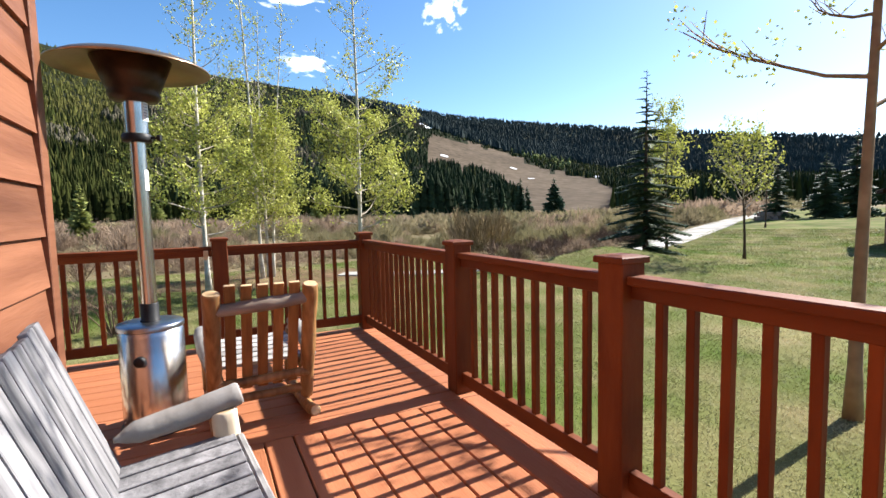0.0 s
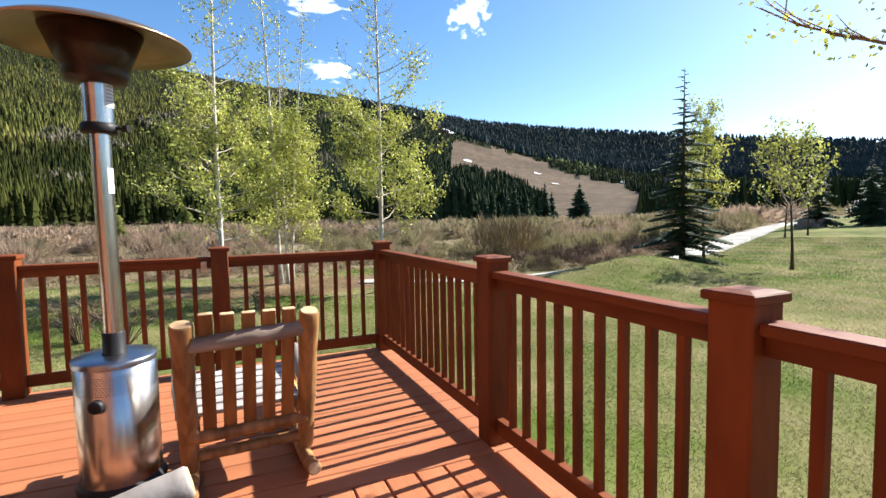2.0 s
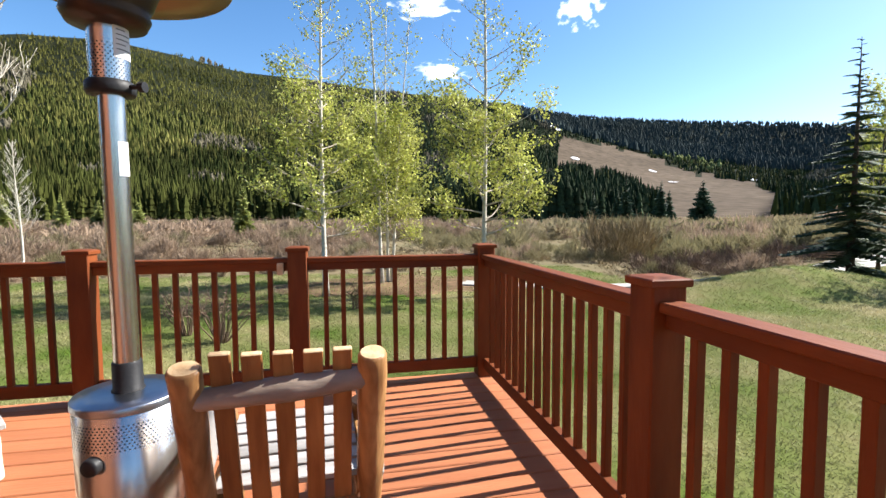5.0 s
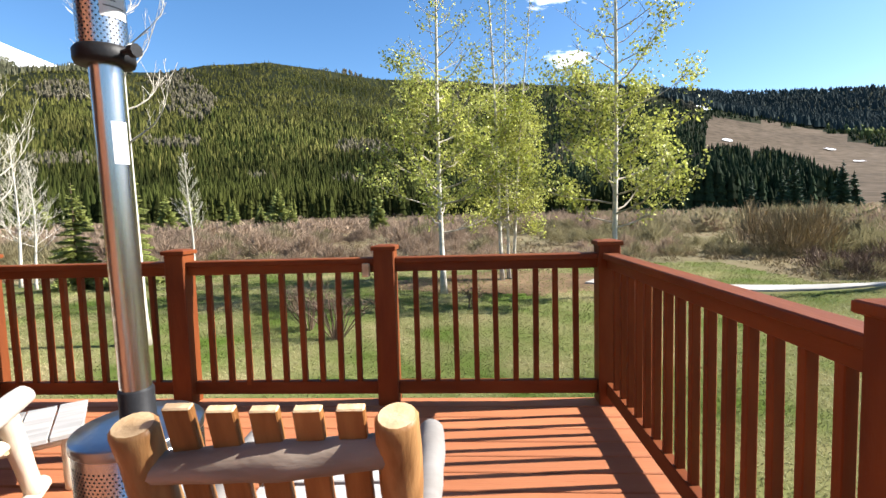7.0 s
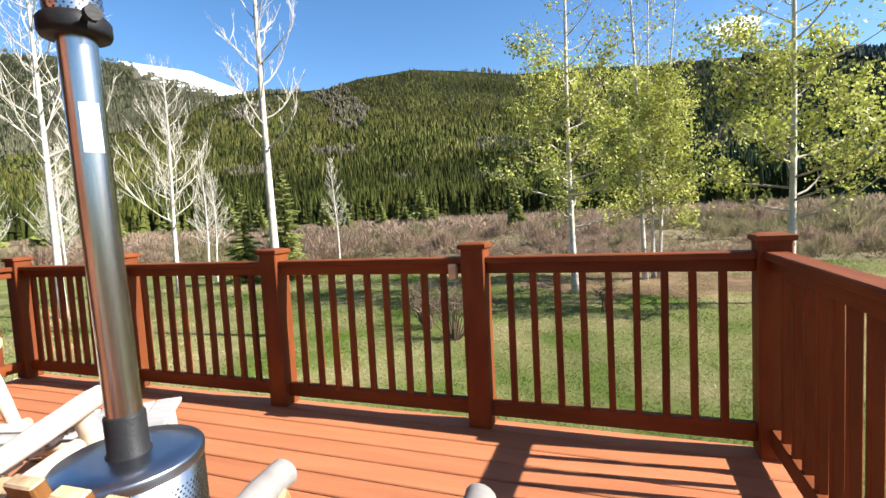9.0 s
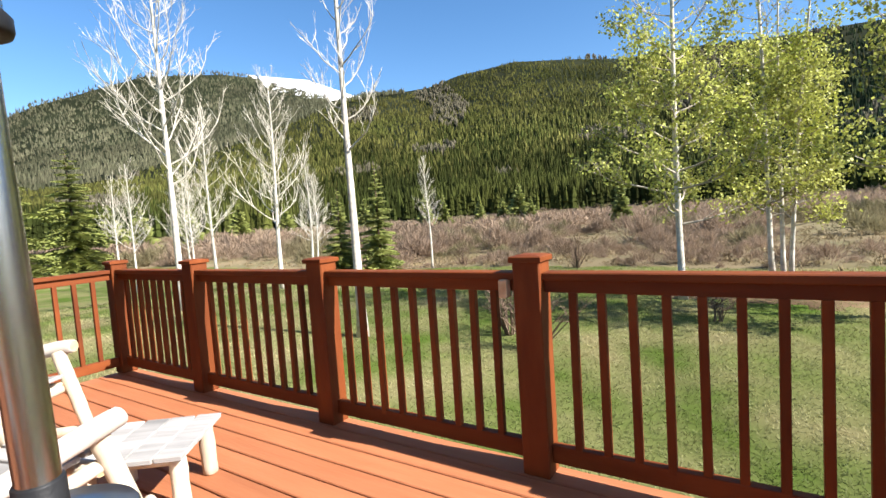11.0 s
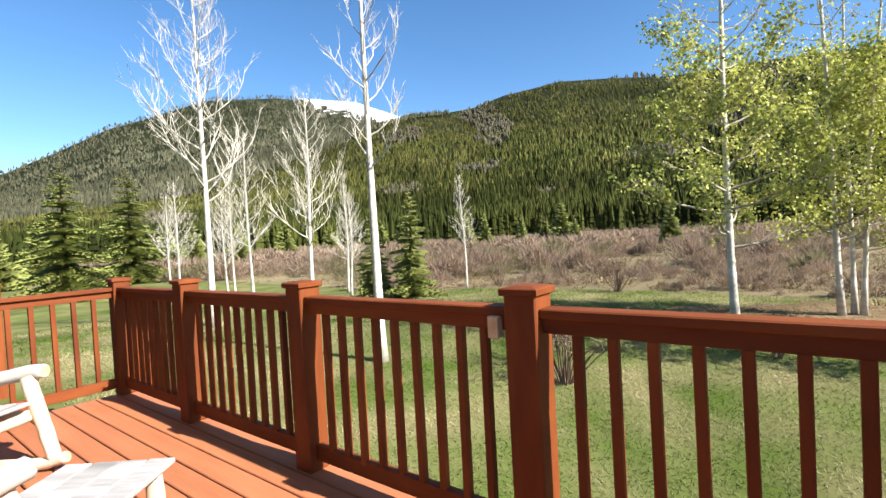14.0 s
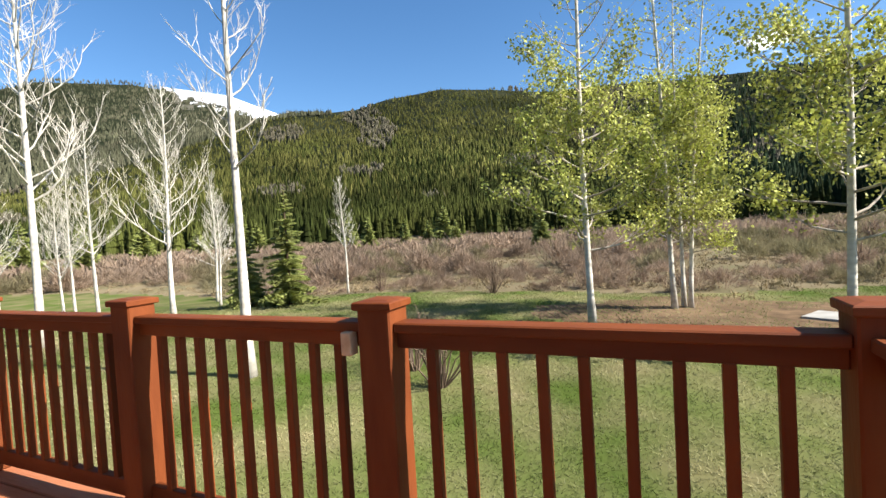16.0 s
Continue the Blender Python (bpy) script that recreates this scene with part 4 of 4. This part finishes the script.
def shade_share(x, y):
    """How much of the wood takes the dark colour of the shaded slope in that direction."""
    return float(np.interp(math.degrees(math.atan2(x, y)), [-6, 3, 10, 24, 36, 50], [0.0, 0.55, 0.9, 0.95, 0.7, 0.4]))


def mixed_slope(q):
    p = slope_sampler(q)
    return p if p and q.random() > shade_share(p[0], p[1]) else None


def shaded_slope(q):
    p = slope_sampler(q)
    return p if p and q.random() < shade_share(p[0], p[1]) else None


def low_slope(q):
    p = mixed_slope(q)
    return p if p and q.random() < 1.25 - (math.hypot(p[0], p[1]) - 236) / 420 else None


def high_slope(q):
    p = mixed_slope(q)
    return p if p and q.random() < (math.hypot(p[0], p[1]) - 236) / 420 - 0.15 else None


def grey_sampler(q):
    a, u = q.uniform(-90, 60), q.random()
    r = 300 + 650 * u ** 1.2
    x, y, _ = polar(a, r)
    if cover(x, y) != 2 or not grey_patch(a, ground_el(r, a)):
        return None
    return polar(a, r)


def back_side(q, a0, a1):
    a = q.uniform(a0, a1)
    r = 950 + 1350 * q.random()
    x, y, _ = polar(a, r)
    return polar(a, r, 1.3) if cover(x, y) == 2 else None


def edge_sampler(q):
    a = q.uniform(-80, 24)
    return polar(a, 233 + 60 * q.random() ** 1.5, 1.0)


def clump_sampler(q):
    a = q.uniform(19.5, 35)
    r = 215 + 90 * q.random()
    if a > 26 and q.random() < (a - 26) / 11:
        return None
    return polar(a, r, (1.55 if a < 27 else 1.2))


def aspen_sampler(q):
    a, e = q.uniform(31, 42), 0
    r = q.uniform(700, 1300)
    x, y, _ = polar(a, r)
    e = ground_el(r, a)
    hi = np.interp(a, [25.0, 25.5, 30, 34, 38.6, 45, 47], [5.4, 9.0, 8.2, 7.2, 4.9, 3.2, 2.0])
    return polar(a, r) if hi + 0.2 < e < hi + 1.6 else None


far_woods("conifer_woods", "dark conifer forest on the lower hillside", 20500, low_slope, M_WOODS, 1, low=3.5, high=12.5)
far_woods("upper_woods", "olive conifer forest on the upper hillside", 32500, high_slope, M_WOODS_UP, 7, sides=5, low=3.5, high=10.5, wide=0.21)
# Darker trees paint the shade on the slope facing away from the sun.
far_woods("shaded_woods", "dense conifer forest under the ridge, coloured as in shade", 11500, shaded_slope, M_WOODS_DARK, 9, low=7, high=13)
far_woods("ridge_woods", "dark conifer forest on the far ridges", 30000, lambda q: back_side(q, 12, 80), M_RIDGE, 2, sides=4, low=7, high=14, wide=0.30)
far_woods("mountain_woods", "grey green conifer forest on the snow-topped mountain", 17000, lambda q: back_side(q, -90, -36), M_MOUNTAIN, 8, sides=4, low=6, high=11, wide=0.22)
far_woods("grey_woods", "pale leafless aspens among the conifers", 3600, grey_sampler, M_GREYWOODS, 3, low=6, high=11, wide=0.2, blunt=True)
far_woods("forest_edge", "tall conifers lining the valley's edge", 4200, edge_sampler, M_WOODS, 4, sides=6, low=4, high=13, wide=0.17, tiers=True)
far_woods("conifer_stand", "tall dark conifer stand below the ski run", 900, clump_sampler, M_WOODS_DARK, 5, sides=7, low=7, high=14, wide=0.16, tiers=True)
far_woods("aspen_patch", "light green aspens on the far slope", 260, aspen_sampler, M_FARASPEN, 6, low=7, high=12, wide=0.3, blunt=True)


# ---- snow patches on the ski run ----
def snow_patch(a, e, wa, we, seed):
    g = Soup()
    q = random.Random(seed)
    lo, hi = 235.0, 2290.0
    for _ in range(40):
        m = (lo + hi) / 2
        if ground_el(m, a) < e:
            lo = m
        else:
            hi = m
    r = lo
    x, y, _ = polar(a, r)
    c = Vector((x, y, 1.24 + r * math.tan(radians(e))))
    o = Vector((math.sin(radians(a)), math.cos(radians(a)), 0))
    s = Vector((o.y, -o.x, 0))
    n = 26
    half_w, half_l = r * math.tan(radians(wa)), r * math.tan(radians(we)) / 0.22
    pts = [(0.0, 0.0)] + [(math.cos(k * 6.283 / n) * half_w * (1 + q.uniform(-0.3, 0.2)), math.sin(k * 6.283 / n) * half_l * (1 + q.uniform(-0.35, 0.2))) for k in range(n)]
    for u, v in pts:
        p = c + s * u + o * v
        g.v.append((p.x, p.y, ground_z(p.x, p.y) + 1.6))
    g.f = [(0, 1 + i, 1 + (i + 1) % n) for i in range(n)]
    tagged(new("snow_patch", g.mesh("snow_patch", M_SNOW)), "leftover snow patch on the bare ski run", "snow", "snow patches")


for i, (a, e, wa, we) in enumerate(((25.0, 10.1, 0.75, 0.26), (27.2, 6.6, 0.5, 0.14), (35.4, 4.9, 0.4, 0.1), (44.6, 3.6, 0.9, 0.22), (37.5, 3.6, 0.5, 0.1), (47.0, 2.4, 0.6, 0.1))):
    snow_patch(a, e, wa, we, 300 + i)


def snow_field():
    g = Soup()
    for i in range(95):
        for k in range(60):
            a0, r0 = -53.5 + 0.14 * i, 1600 + 11.6 * k
            am, rm = a0 + 0.07, r0 + 5.8
            e = ground_el(min(rm, 2299.0), am)
            n = noise.fractal(Vector((am * 1.1, rm / 60, 4.0)), 1.0, 2.0, 4)
            depth = float(np.interp(am, [-53.5, -51, -47, -43, -40.5], [0.05, 0.7, 1.5, 1.5, 0.6]))
            if e < curve(SKYLINE, am) - 0.3 - depth + n * 1.0:
                continue
            q = []
            for aa, rr in ((a0, r0), (a0 + 0.14, r0), (a0 + 0.14, r0 + 11.6), (a0, r0 + 11.6)):
                x, y, _ = polar(aa, rr)
                q.append((x, y, ground_z(x, y) + 2.0))
            g.face(*q)
    tagged(new("snow_field", g.mesh("snow_field", M_SNOW)), "streaky spring snow below the mountain's crest", "snow", kind="stuff")


snow_field()


# ---- valley scrub ----
def scrub(name, label, count, sampler, material, seed, twigs, width):
    q = np.random.default_rng(seed)
    pr = random.Random(seed)
    P = []
    while len(P) < count:
        s = sampler(pr)
        if s:
            P.append((s[0], s[1], ground_z(s[0], s[1]) - 0.05, s[2], s[3]))
    P = np.repeat(np.array(P), twigs, 0)
    n = len(P)
    a, t = q.uniform(0, 6.283, n), q.random(n)
    rr, hh = P[:, 3], P[:, 4]
    up = np.sqrt(1 - t ** 2 * 0.96)
    shell = q.uniform(0.55, 1.0, n)
    out = np.stack([np.cos(a) * t * rr, np.sin(a) * t * rr, up * hh], 1)
    base = P[:, :3] + out * (shell - 0.17)[:, None].clip(0, 1)
    tip = P[:, :3] + out * shell[:, None] + q.normal(0, 0.09, (n, 3)) * rr[:, None] + np.stack([0 * a, 0 * a, 0.08 * hh], 1)
    w = np.cross(tip - base, q.normal(0, 1, (n, 3)))
    w /= np.linalg.norm(w, axis=1, keepdims=True) + 1e-9
    w *= (width * rr * q.uniform(0.6, 1.4, n))[:, None]
    V = np.stack([base - w, base + w, tip], 1).reshape(-1, 3)
    me = bpy.data.meshes.new(name)
    me.from_pydata(V.tolist(), [], np.arange(n * 3).reshape(-1, 3).tolist())
    me.materials.append(material)
    return tagged(new(name, me), label, "scrub", kind="stuff")


def valley_point(q, r0, r1, power):
    a = q.uniform(-92, 68)
    r = r0 + (r1 - r0) * q.random() ** power
    x, y, _ = polar(a, r)
    if cover(x, y) != 1 or noise.noise(Vector((x / (3.5 + r / 14), y / (3.5 + r / 14), 1.0))) < -0.1:
        return None
    return x, y, a, r


def near_scrub(q, green):
    p = valley_point(q, 9, 48, 0.9)
    if not p or (noise.noise(Vector((p[0] / 9, p[1] / 9, 4.0))) + (0.12 if p[2] > 15 else -0.12) > 0) != green:
        return None
    s = q.choice((0.5, 0.8, 1.1, 1.6)) * q.uniform(0.8, 1.15) * max(0.38, min(1.0, 0.4 + (p[3] - 15) / 18))
    return p[0], p[1], s, s * q.uniform(0.65, 1.05)


def far_scrub(q, green):
    p = valley_point(q, 44, 236, 1.3)
    if not p or (noise.noise(Vector((p[0] / 30, p[1] / 30, 4.0))) + (0.1 if p[2] > 15 else -0.2) > 0) != green:
        return None
    s = q.uniform(0.9, 3.3)
    return p[0], p[1], s, s * q.uniform(0.45, 0.7)


scrub("willow_scrub", "leafless pinkish brown willow thickets", 620, lambda q: near_scrub(q, False), M_WILLOW, 1, 560, 0.013)
scrub("budding_scrub", "olive budding willow thickets", 480, lambda q: near_scrub(q, True), M_WILLOW_G, 2, 560, 0.013)
scrub("far_willow_scrub", "brown willow thickets across the valley", 3000, lambda q: far_scrub(q, False), M_WILLOW, 3, 100, 0.034)
scrub("far_budding_scrub", "olive willow thickets across the valley", 1900, lambda q: far_scrub(q, True), M_WILLOW_G, 4, 100, 0.034)


def low_tuft(q):
    a, r = q.uniform(-80, 62), 9.5 + 32 * q.random()
    x, y, _ = polar(a, r)
    if cover(x, y) not in (1, 5) or q.random() < (0.8 if cover(x, y) == 5 else 0.0):
        return None
    s = q.uniform(0.14, 0.42)
    return x, y, s, s * q.uniform(0.5, 0.9)


scrub("dry_tufts", "dry straw tufts and low twigs between the bushes", 3400, low_tuft, M_STRAW, 11, 46, 0.03)


def tall_scrub(q):
    a, r = q.uniform(31.5, 38), q.uniform(16, 21)
    x, y, _ = polar(a, r)
    s = q.uniform(1.0, 1.4)
    return x, y, s, s * 1.6


scrub("tall_willow", "tall straw coloured willow clump", 14, tall_scrub, M_STRAW, 5, 420, 0.012)


def round_bush(q):
    p = q.choice(((33.0, 20.5, 1.5, 1.7), (37.5, 21.5, 1.3, 1.4), (31.5, 22.0, 1.0, 1.0)))
    return p[0] + q.uniform(-0.5, 0.5), p[1] + q.uniform(-0.5, 0.5), p[2], p[3]


def bank_bush(q):
    x = q.uniform(7.5, 24.0)
    y = curve(PATHLINE, x) + q.uniform(1.1, 3.6)
    s = q.uniform(0.35, 0.75)
    return x, y, s, s * q.uniform(0.8, 1.2)


scrub("bank_bushes", "low dark brown bushes along the path's bank", 110, bank_bush, M_TWIG_DARK, 9, 240, 0.016)
scrub("round_bushes", "rounded olive bushes beside the path", 9, round_bush, M_WILLOW_G, 6, 260, 0.02)


# ---- lawn blades ----
def lawn_blades(count, seed):
    q = np.random.default_rng(seed)
    pts = []
    while len(pts) < count:
        k = count
        x = q.uniform(-17, 30, k)
        y = q.uniform(-7.5, 16, k)
        r = np.hypot(x - (-0.8), y - (-2.6))
        ok = (r < np.where(x > 6, 31, 17)) & (q.random(k) < np.clip(3.2 / r, 0.14, 1.0) ** 1.2) & ~((x > DECK_W - 0.05) & (x < 0.12) & (y < 0.1)) & ~((x < -2) & (y < 0)) & (y > -4.2 - 0.3 * np.abs(x))
        for px, py in zip(x[ok], y[ok]):
            c = cover(px, py)
            if (c == 0 or (c == 5 and (px * 7.3 + py * 3.1) % 1.0 < 0.4)) and not on_path(px, py):
                pts.append((px, py))
    P = np.array(pts[:count])
    z = np.array([ground_z(a, b) for a, b in P])
    d = np.hypot(P[:, 0] + 0.8, P[:, 1] + 2.6)
    n = len(P)
    hgt = q.uniform(0.012, 0.032, n) * (0.8 + 0.05 * d)
    w = 0.0026 * (0.7 + 0.2 * d)
    a = q.uniform(0, 6.283, n)
    lean = q.normal(0, 1.0, (n, 2)) * hgt[:, None]
    L = np.stack([P[:, 0] - np.cos(a) * w, P[:, 1] - np.sin(a) * w, z], 1)
    Rr = np.stack([P[:, 0] + np.cos(a) * w, P[:, 1] + np.sin(a) * w, z], 1)
    T = np.stack([P[:, 0] + lean[:, 0], P[:, 1] + lean[:, 1], z + hgt], 1)
    V = np.stack([L, Rr, T], 1).reshape(-1, 3)
    me = bpy.data.meshes.new("lawn_grass")
    me.from_pydata(V.tolist(), [], np.arange(n * 3).reshape(-1, 3).tolist())
    me.materials.append(M_BLADE)
    tagged(new("lawn_grass", me), "patchy spring grass with straw coloured spots", "grass", kind="stuff")


def on_path(x, y):
    for (x0, y0), (x1, y1) in zip(PATHLINE, PATHLINE[1:]):
        if min(x0, x1) - 1 < x < max(x0, x1) + 1:
            u = max(0.0, min(1.0, ((x - x0) * (x1 - x0) + (y - y0) * (y1 - y0)) / ((x1 - x0) ** 2 + (y1 - y0) ** 2)))
            if math.hypot(x - x0 - u * (x1 - x0), y - y0 - u * (y1 - y0)) < 0.6:
                return True
    return False


def build_path():
    g = Soup()
    pts = []
    for (x0, y0), (x1, y1) in zip(PATHLINE, PATHLINE[1:]):
        n = max(2, int(math.hypot(x1 - x0, y1 - y0) / 0.7))
        pts += [(x0 + (x1 - x0) * i / n, y0 + (y1 - y0) * i / n) for i in range(n)]
    pts.append(PATHLINE[-1])
    P = np.array(pts)
    for _ in range(6):
        P[1:-1] = (P[:-2] + 2 * P[1:-1] + P[2:]) / 4
    for i, p in enumerate(P):
        d = P[min(i + 1, len(P) - 1)] - P[max(i - 1, 0)]
        d = d / np.linalg.norm(d)
        half = 0.36 if p[0] < 12 else 0.36 + min(0.6, (p[0] - 12) * 0.12)
        for s in (-half, half):
            x, y = p[0] - d[1] * s, p[1] + d[0] * s
            z = ground_z(x, y)
            g.v += [(x, y, z + 0.035), (x, y, z - 0.2)]
    for i in range(len(P) - 1):
        k = i * 4
        g.f += [(k, k + 4, k + 6, k + 2), (k + 1, k + 5, k + 4, k), (k + 2, k + 6, k + 7, k + 3)]
    tagged(new("concrete_path", g.mesh("concrete_path", M_CONCRETE)), "pale concrete footpath winding across the lawn", "path", kind="structure")


build_path()
lawn_blades(400000, 5)


# ---- far things ----
def neighbour_railing():
    r = thing("neighbour_railing", "red stained railing of the next deck", "railing")
    x = -8.6
    for y in (-0.35, -1.75, -3.2):
        p = child("post", bevel_box("post", 0.14, 0.14, 1.42, M_RAIL, 0.006), r, pose(x, y, 0.24))
        child("cap", CAP, p, pose(0, 0, 0.72))
    for z, h in ((0.86, 0.09), (0.16, 0.09), (-0.08, 0.16)):
        child("rail", bevel_box("rail", 0.05, 2.7, h, M_RAIL_X, 0.004), r, pose(x, -1.775, z))
    for i in range(20):
        child("baluster", BAL, r, pose(x, -0.5 - 0.135 * i, 0.5))


neighbour_railing()


def far_shed():
    s = thing("neighbour_cabin", "small red brown timber cabin across the lawn", "cabin", m=pose(21.2, 1.8, ground_z(21.2, 1.8), 0, 0, 24))
    child("wall", bevel_box("wall", 3.0, 3.0, 1.9, M_RAIL, 0.02), s, pose(0, 0, 0.95))
    child("roof", bevel_box("roof", 3.6, 3.6, 0.14, M_DARK, 0.02), s, pose(0, 0, 1.99))
    for i in range(9):
        child("plank", bevel_box("plank", 0.3, 0.03, 1.86, M_RAIL, 0.01), s, pose(-1.36 + 0.34 * i, -1.52, 0.95))
        child("plank", bevel_box("plank", 0.03, 0.3, 1.86, M_RAIL, 0.01), s, pose(-1.52, -1.36 + 0.34 * i, 0.95))
    child("bench", bevel_box("bench", 0.5, 2.4, 0.1, M_DARK, 0.01), s, pose(-1.85, 0, 0.45))
    for yy in (-1.0, 1.0):
        child("bench_leg", bevel_box("bench_leg", 0.4, 0.1, 0.42, M_DARK, 0.01), s, pose(-1.85, yy, 0.2))


far_shed()
lw = thing("low_wall", "low pinkish stone wall beside the path", "wall", m=pose(34.5, 15.6, ground_z(34.5, 15.6), 0, 0, -30))
for row in range(2):
    for i in range(3, 7):
        child("stone", bevel_box("stone", 0.47, 0.4, 0.29, M_STONE, 0.03), lw, pose(-1.5 + 0.5 * i + 0.2 * (row % 2), 0, 0.15 + 0.3 * row))


# ---- clouds ----
def cloud(a, e, wa, we, seed):
    d = 3800.0
    o = Vector((math.sin(radians(a)) * math.cos(radians(e)), math.cos(radians(a)) * math.cos(radians(e)), math.sin(radians(e))))
    c = o * d + Vector((0, 0, 1.2))
    hw, hh = d * math.tan(radians(wa)), d * math.tan(radians(we))
    me = bpy.data.meshes.new("cloud")
    me.from_pydata([(-hw, -hh, 0), (hw, -hh, 0), (hw, hh, 0), (-hw, hh, 0)], [], [(0, 1, 2, 3)])
    m = bpy.data.materials.new("cloud vapour")
    m.use_nodes = True
    n, l = m.node_tree.nodes, m.node_tree.links
    n.remove(n["Principled BSDF"])
    tc = n.new("ShaderNodeTexCoord")
    mp = n.new("ShaderNodeMapping")
    mp.inputs["Scale"].default_value = (1 / hw, 1 / hh, 1)
    l.new(tc.outputs["Object"], mp.inputs[0])
    ln = n.new("ShaderNodeVectorMath")
    ln.operation = "LENGTH"
    l.new(mp.outputs[0], ln.inputs[0])
    nz = n.new("ShaderNodeTexNoise")
    nz.inputs["Scale"].default_value, nz.inputs["Detail"].default_value = 2.2, 7.0
    off = n.new("ShaderNodeVectorMath")
    off.inputs[1].default_value = (seed * 3.7, seed * 1.9, seed * 5.0)
    l.new(mp.outputs[0], off.inputs[0])
    l.new(off.outputs[0], nz.inputs["Vector"])
    sub = n.new("ShaderNodeMath")
    sub.operation = "MULTIPLY_ADD"
    l.new(nz.outputs["Fac"], sub.inputs[0])
    sub.inputs[1].default_value = 2.6
    sub.inputs[2].default_value = -0.55
    dif = n.new("ShaderNodeMath")
    dif.operation = "SUBTRACT"
    l.new(sub.outputs[0], dif.inputs[0])
    l.new(ln.outputs["Value"], dif.inputs[1])
    rmp = n.new("ShaderNodeMapRange")
    rmp.inputs[1].default_value, rmp.inputs[2].default_value = -0.05, 0.75
    l.new(dif.outputs[0], rmp.inputs[0])
    # The flat cloud sheet glows white in place of sunlight scattered in it.
    em = n.new("ShaderNodeEmission")
    em.inputs[0].default_value = (1.0, 1.0, 1.0, 1)
    em.inputs[1].default_value = 1.0
    tr = n.new("ShaderNodeBsdfTransparent")
    mx = n.new("ShaderNodeMixShader")
    l.new(rmp.outputs[0], mx.inputs[0])
    l.new(tr.outputs[0], mx.inputs[1])
    l.new(em.outputs[0], mx.inputs[2])
    l.new(mx.outputs[0], n["Material Output"].inputs[0])
    me.materials.append(m)
    ob = tagged(new("cloud", me), "small wispy white cloud in clear sky", "cloud", "clouds", kind="structure")
    ob.matrix_basis = look(c, c + o)


for i, (a, e, wa, we) in enumerate(((11.6, 16.7, 3.4, 1.4), (9.8, 23.3, 4.2, 1.6), (27.6, 22.4, 2.6, 2.4), (-84.5, 16.5, 2.2, 1.0))):
    cloud(a, e, wa, we, i + 1)
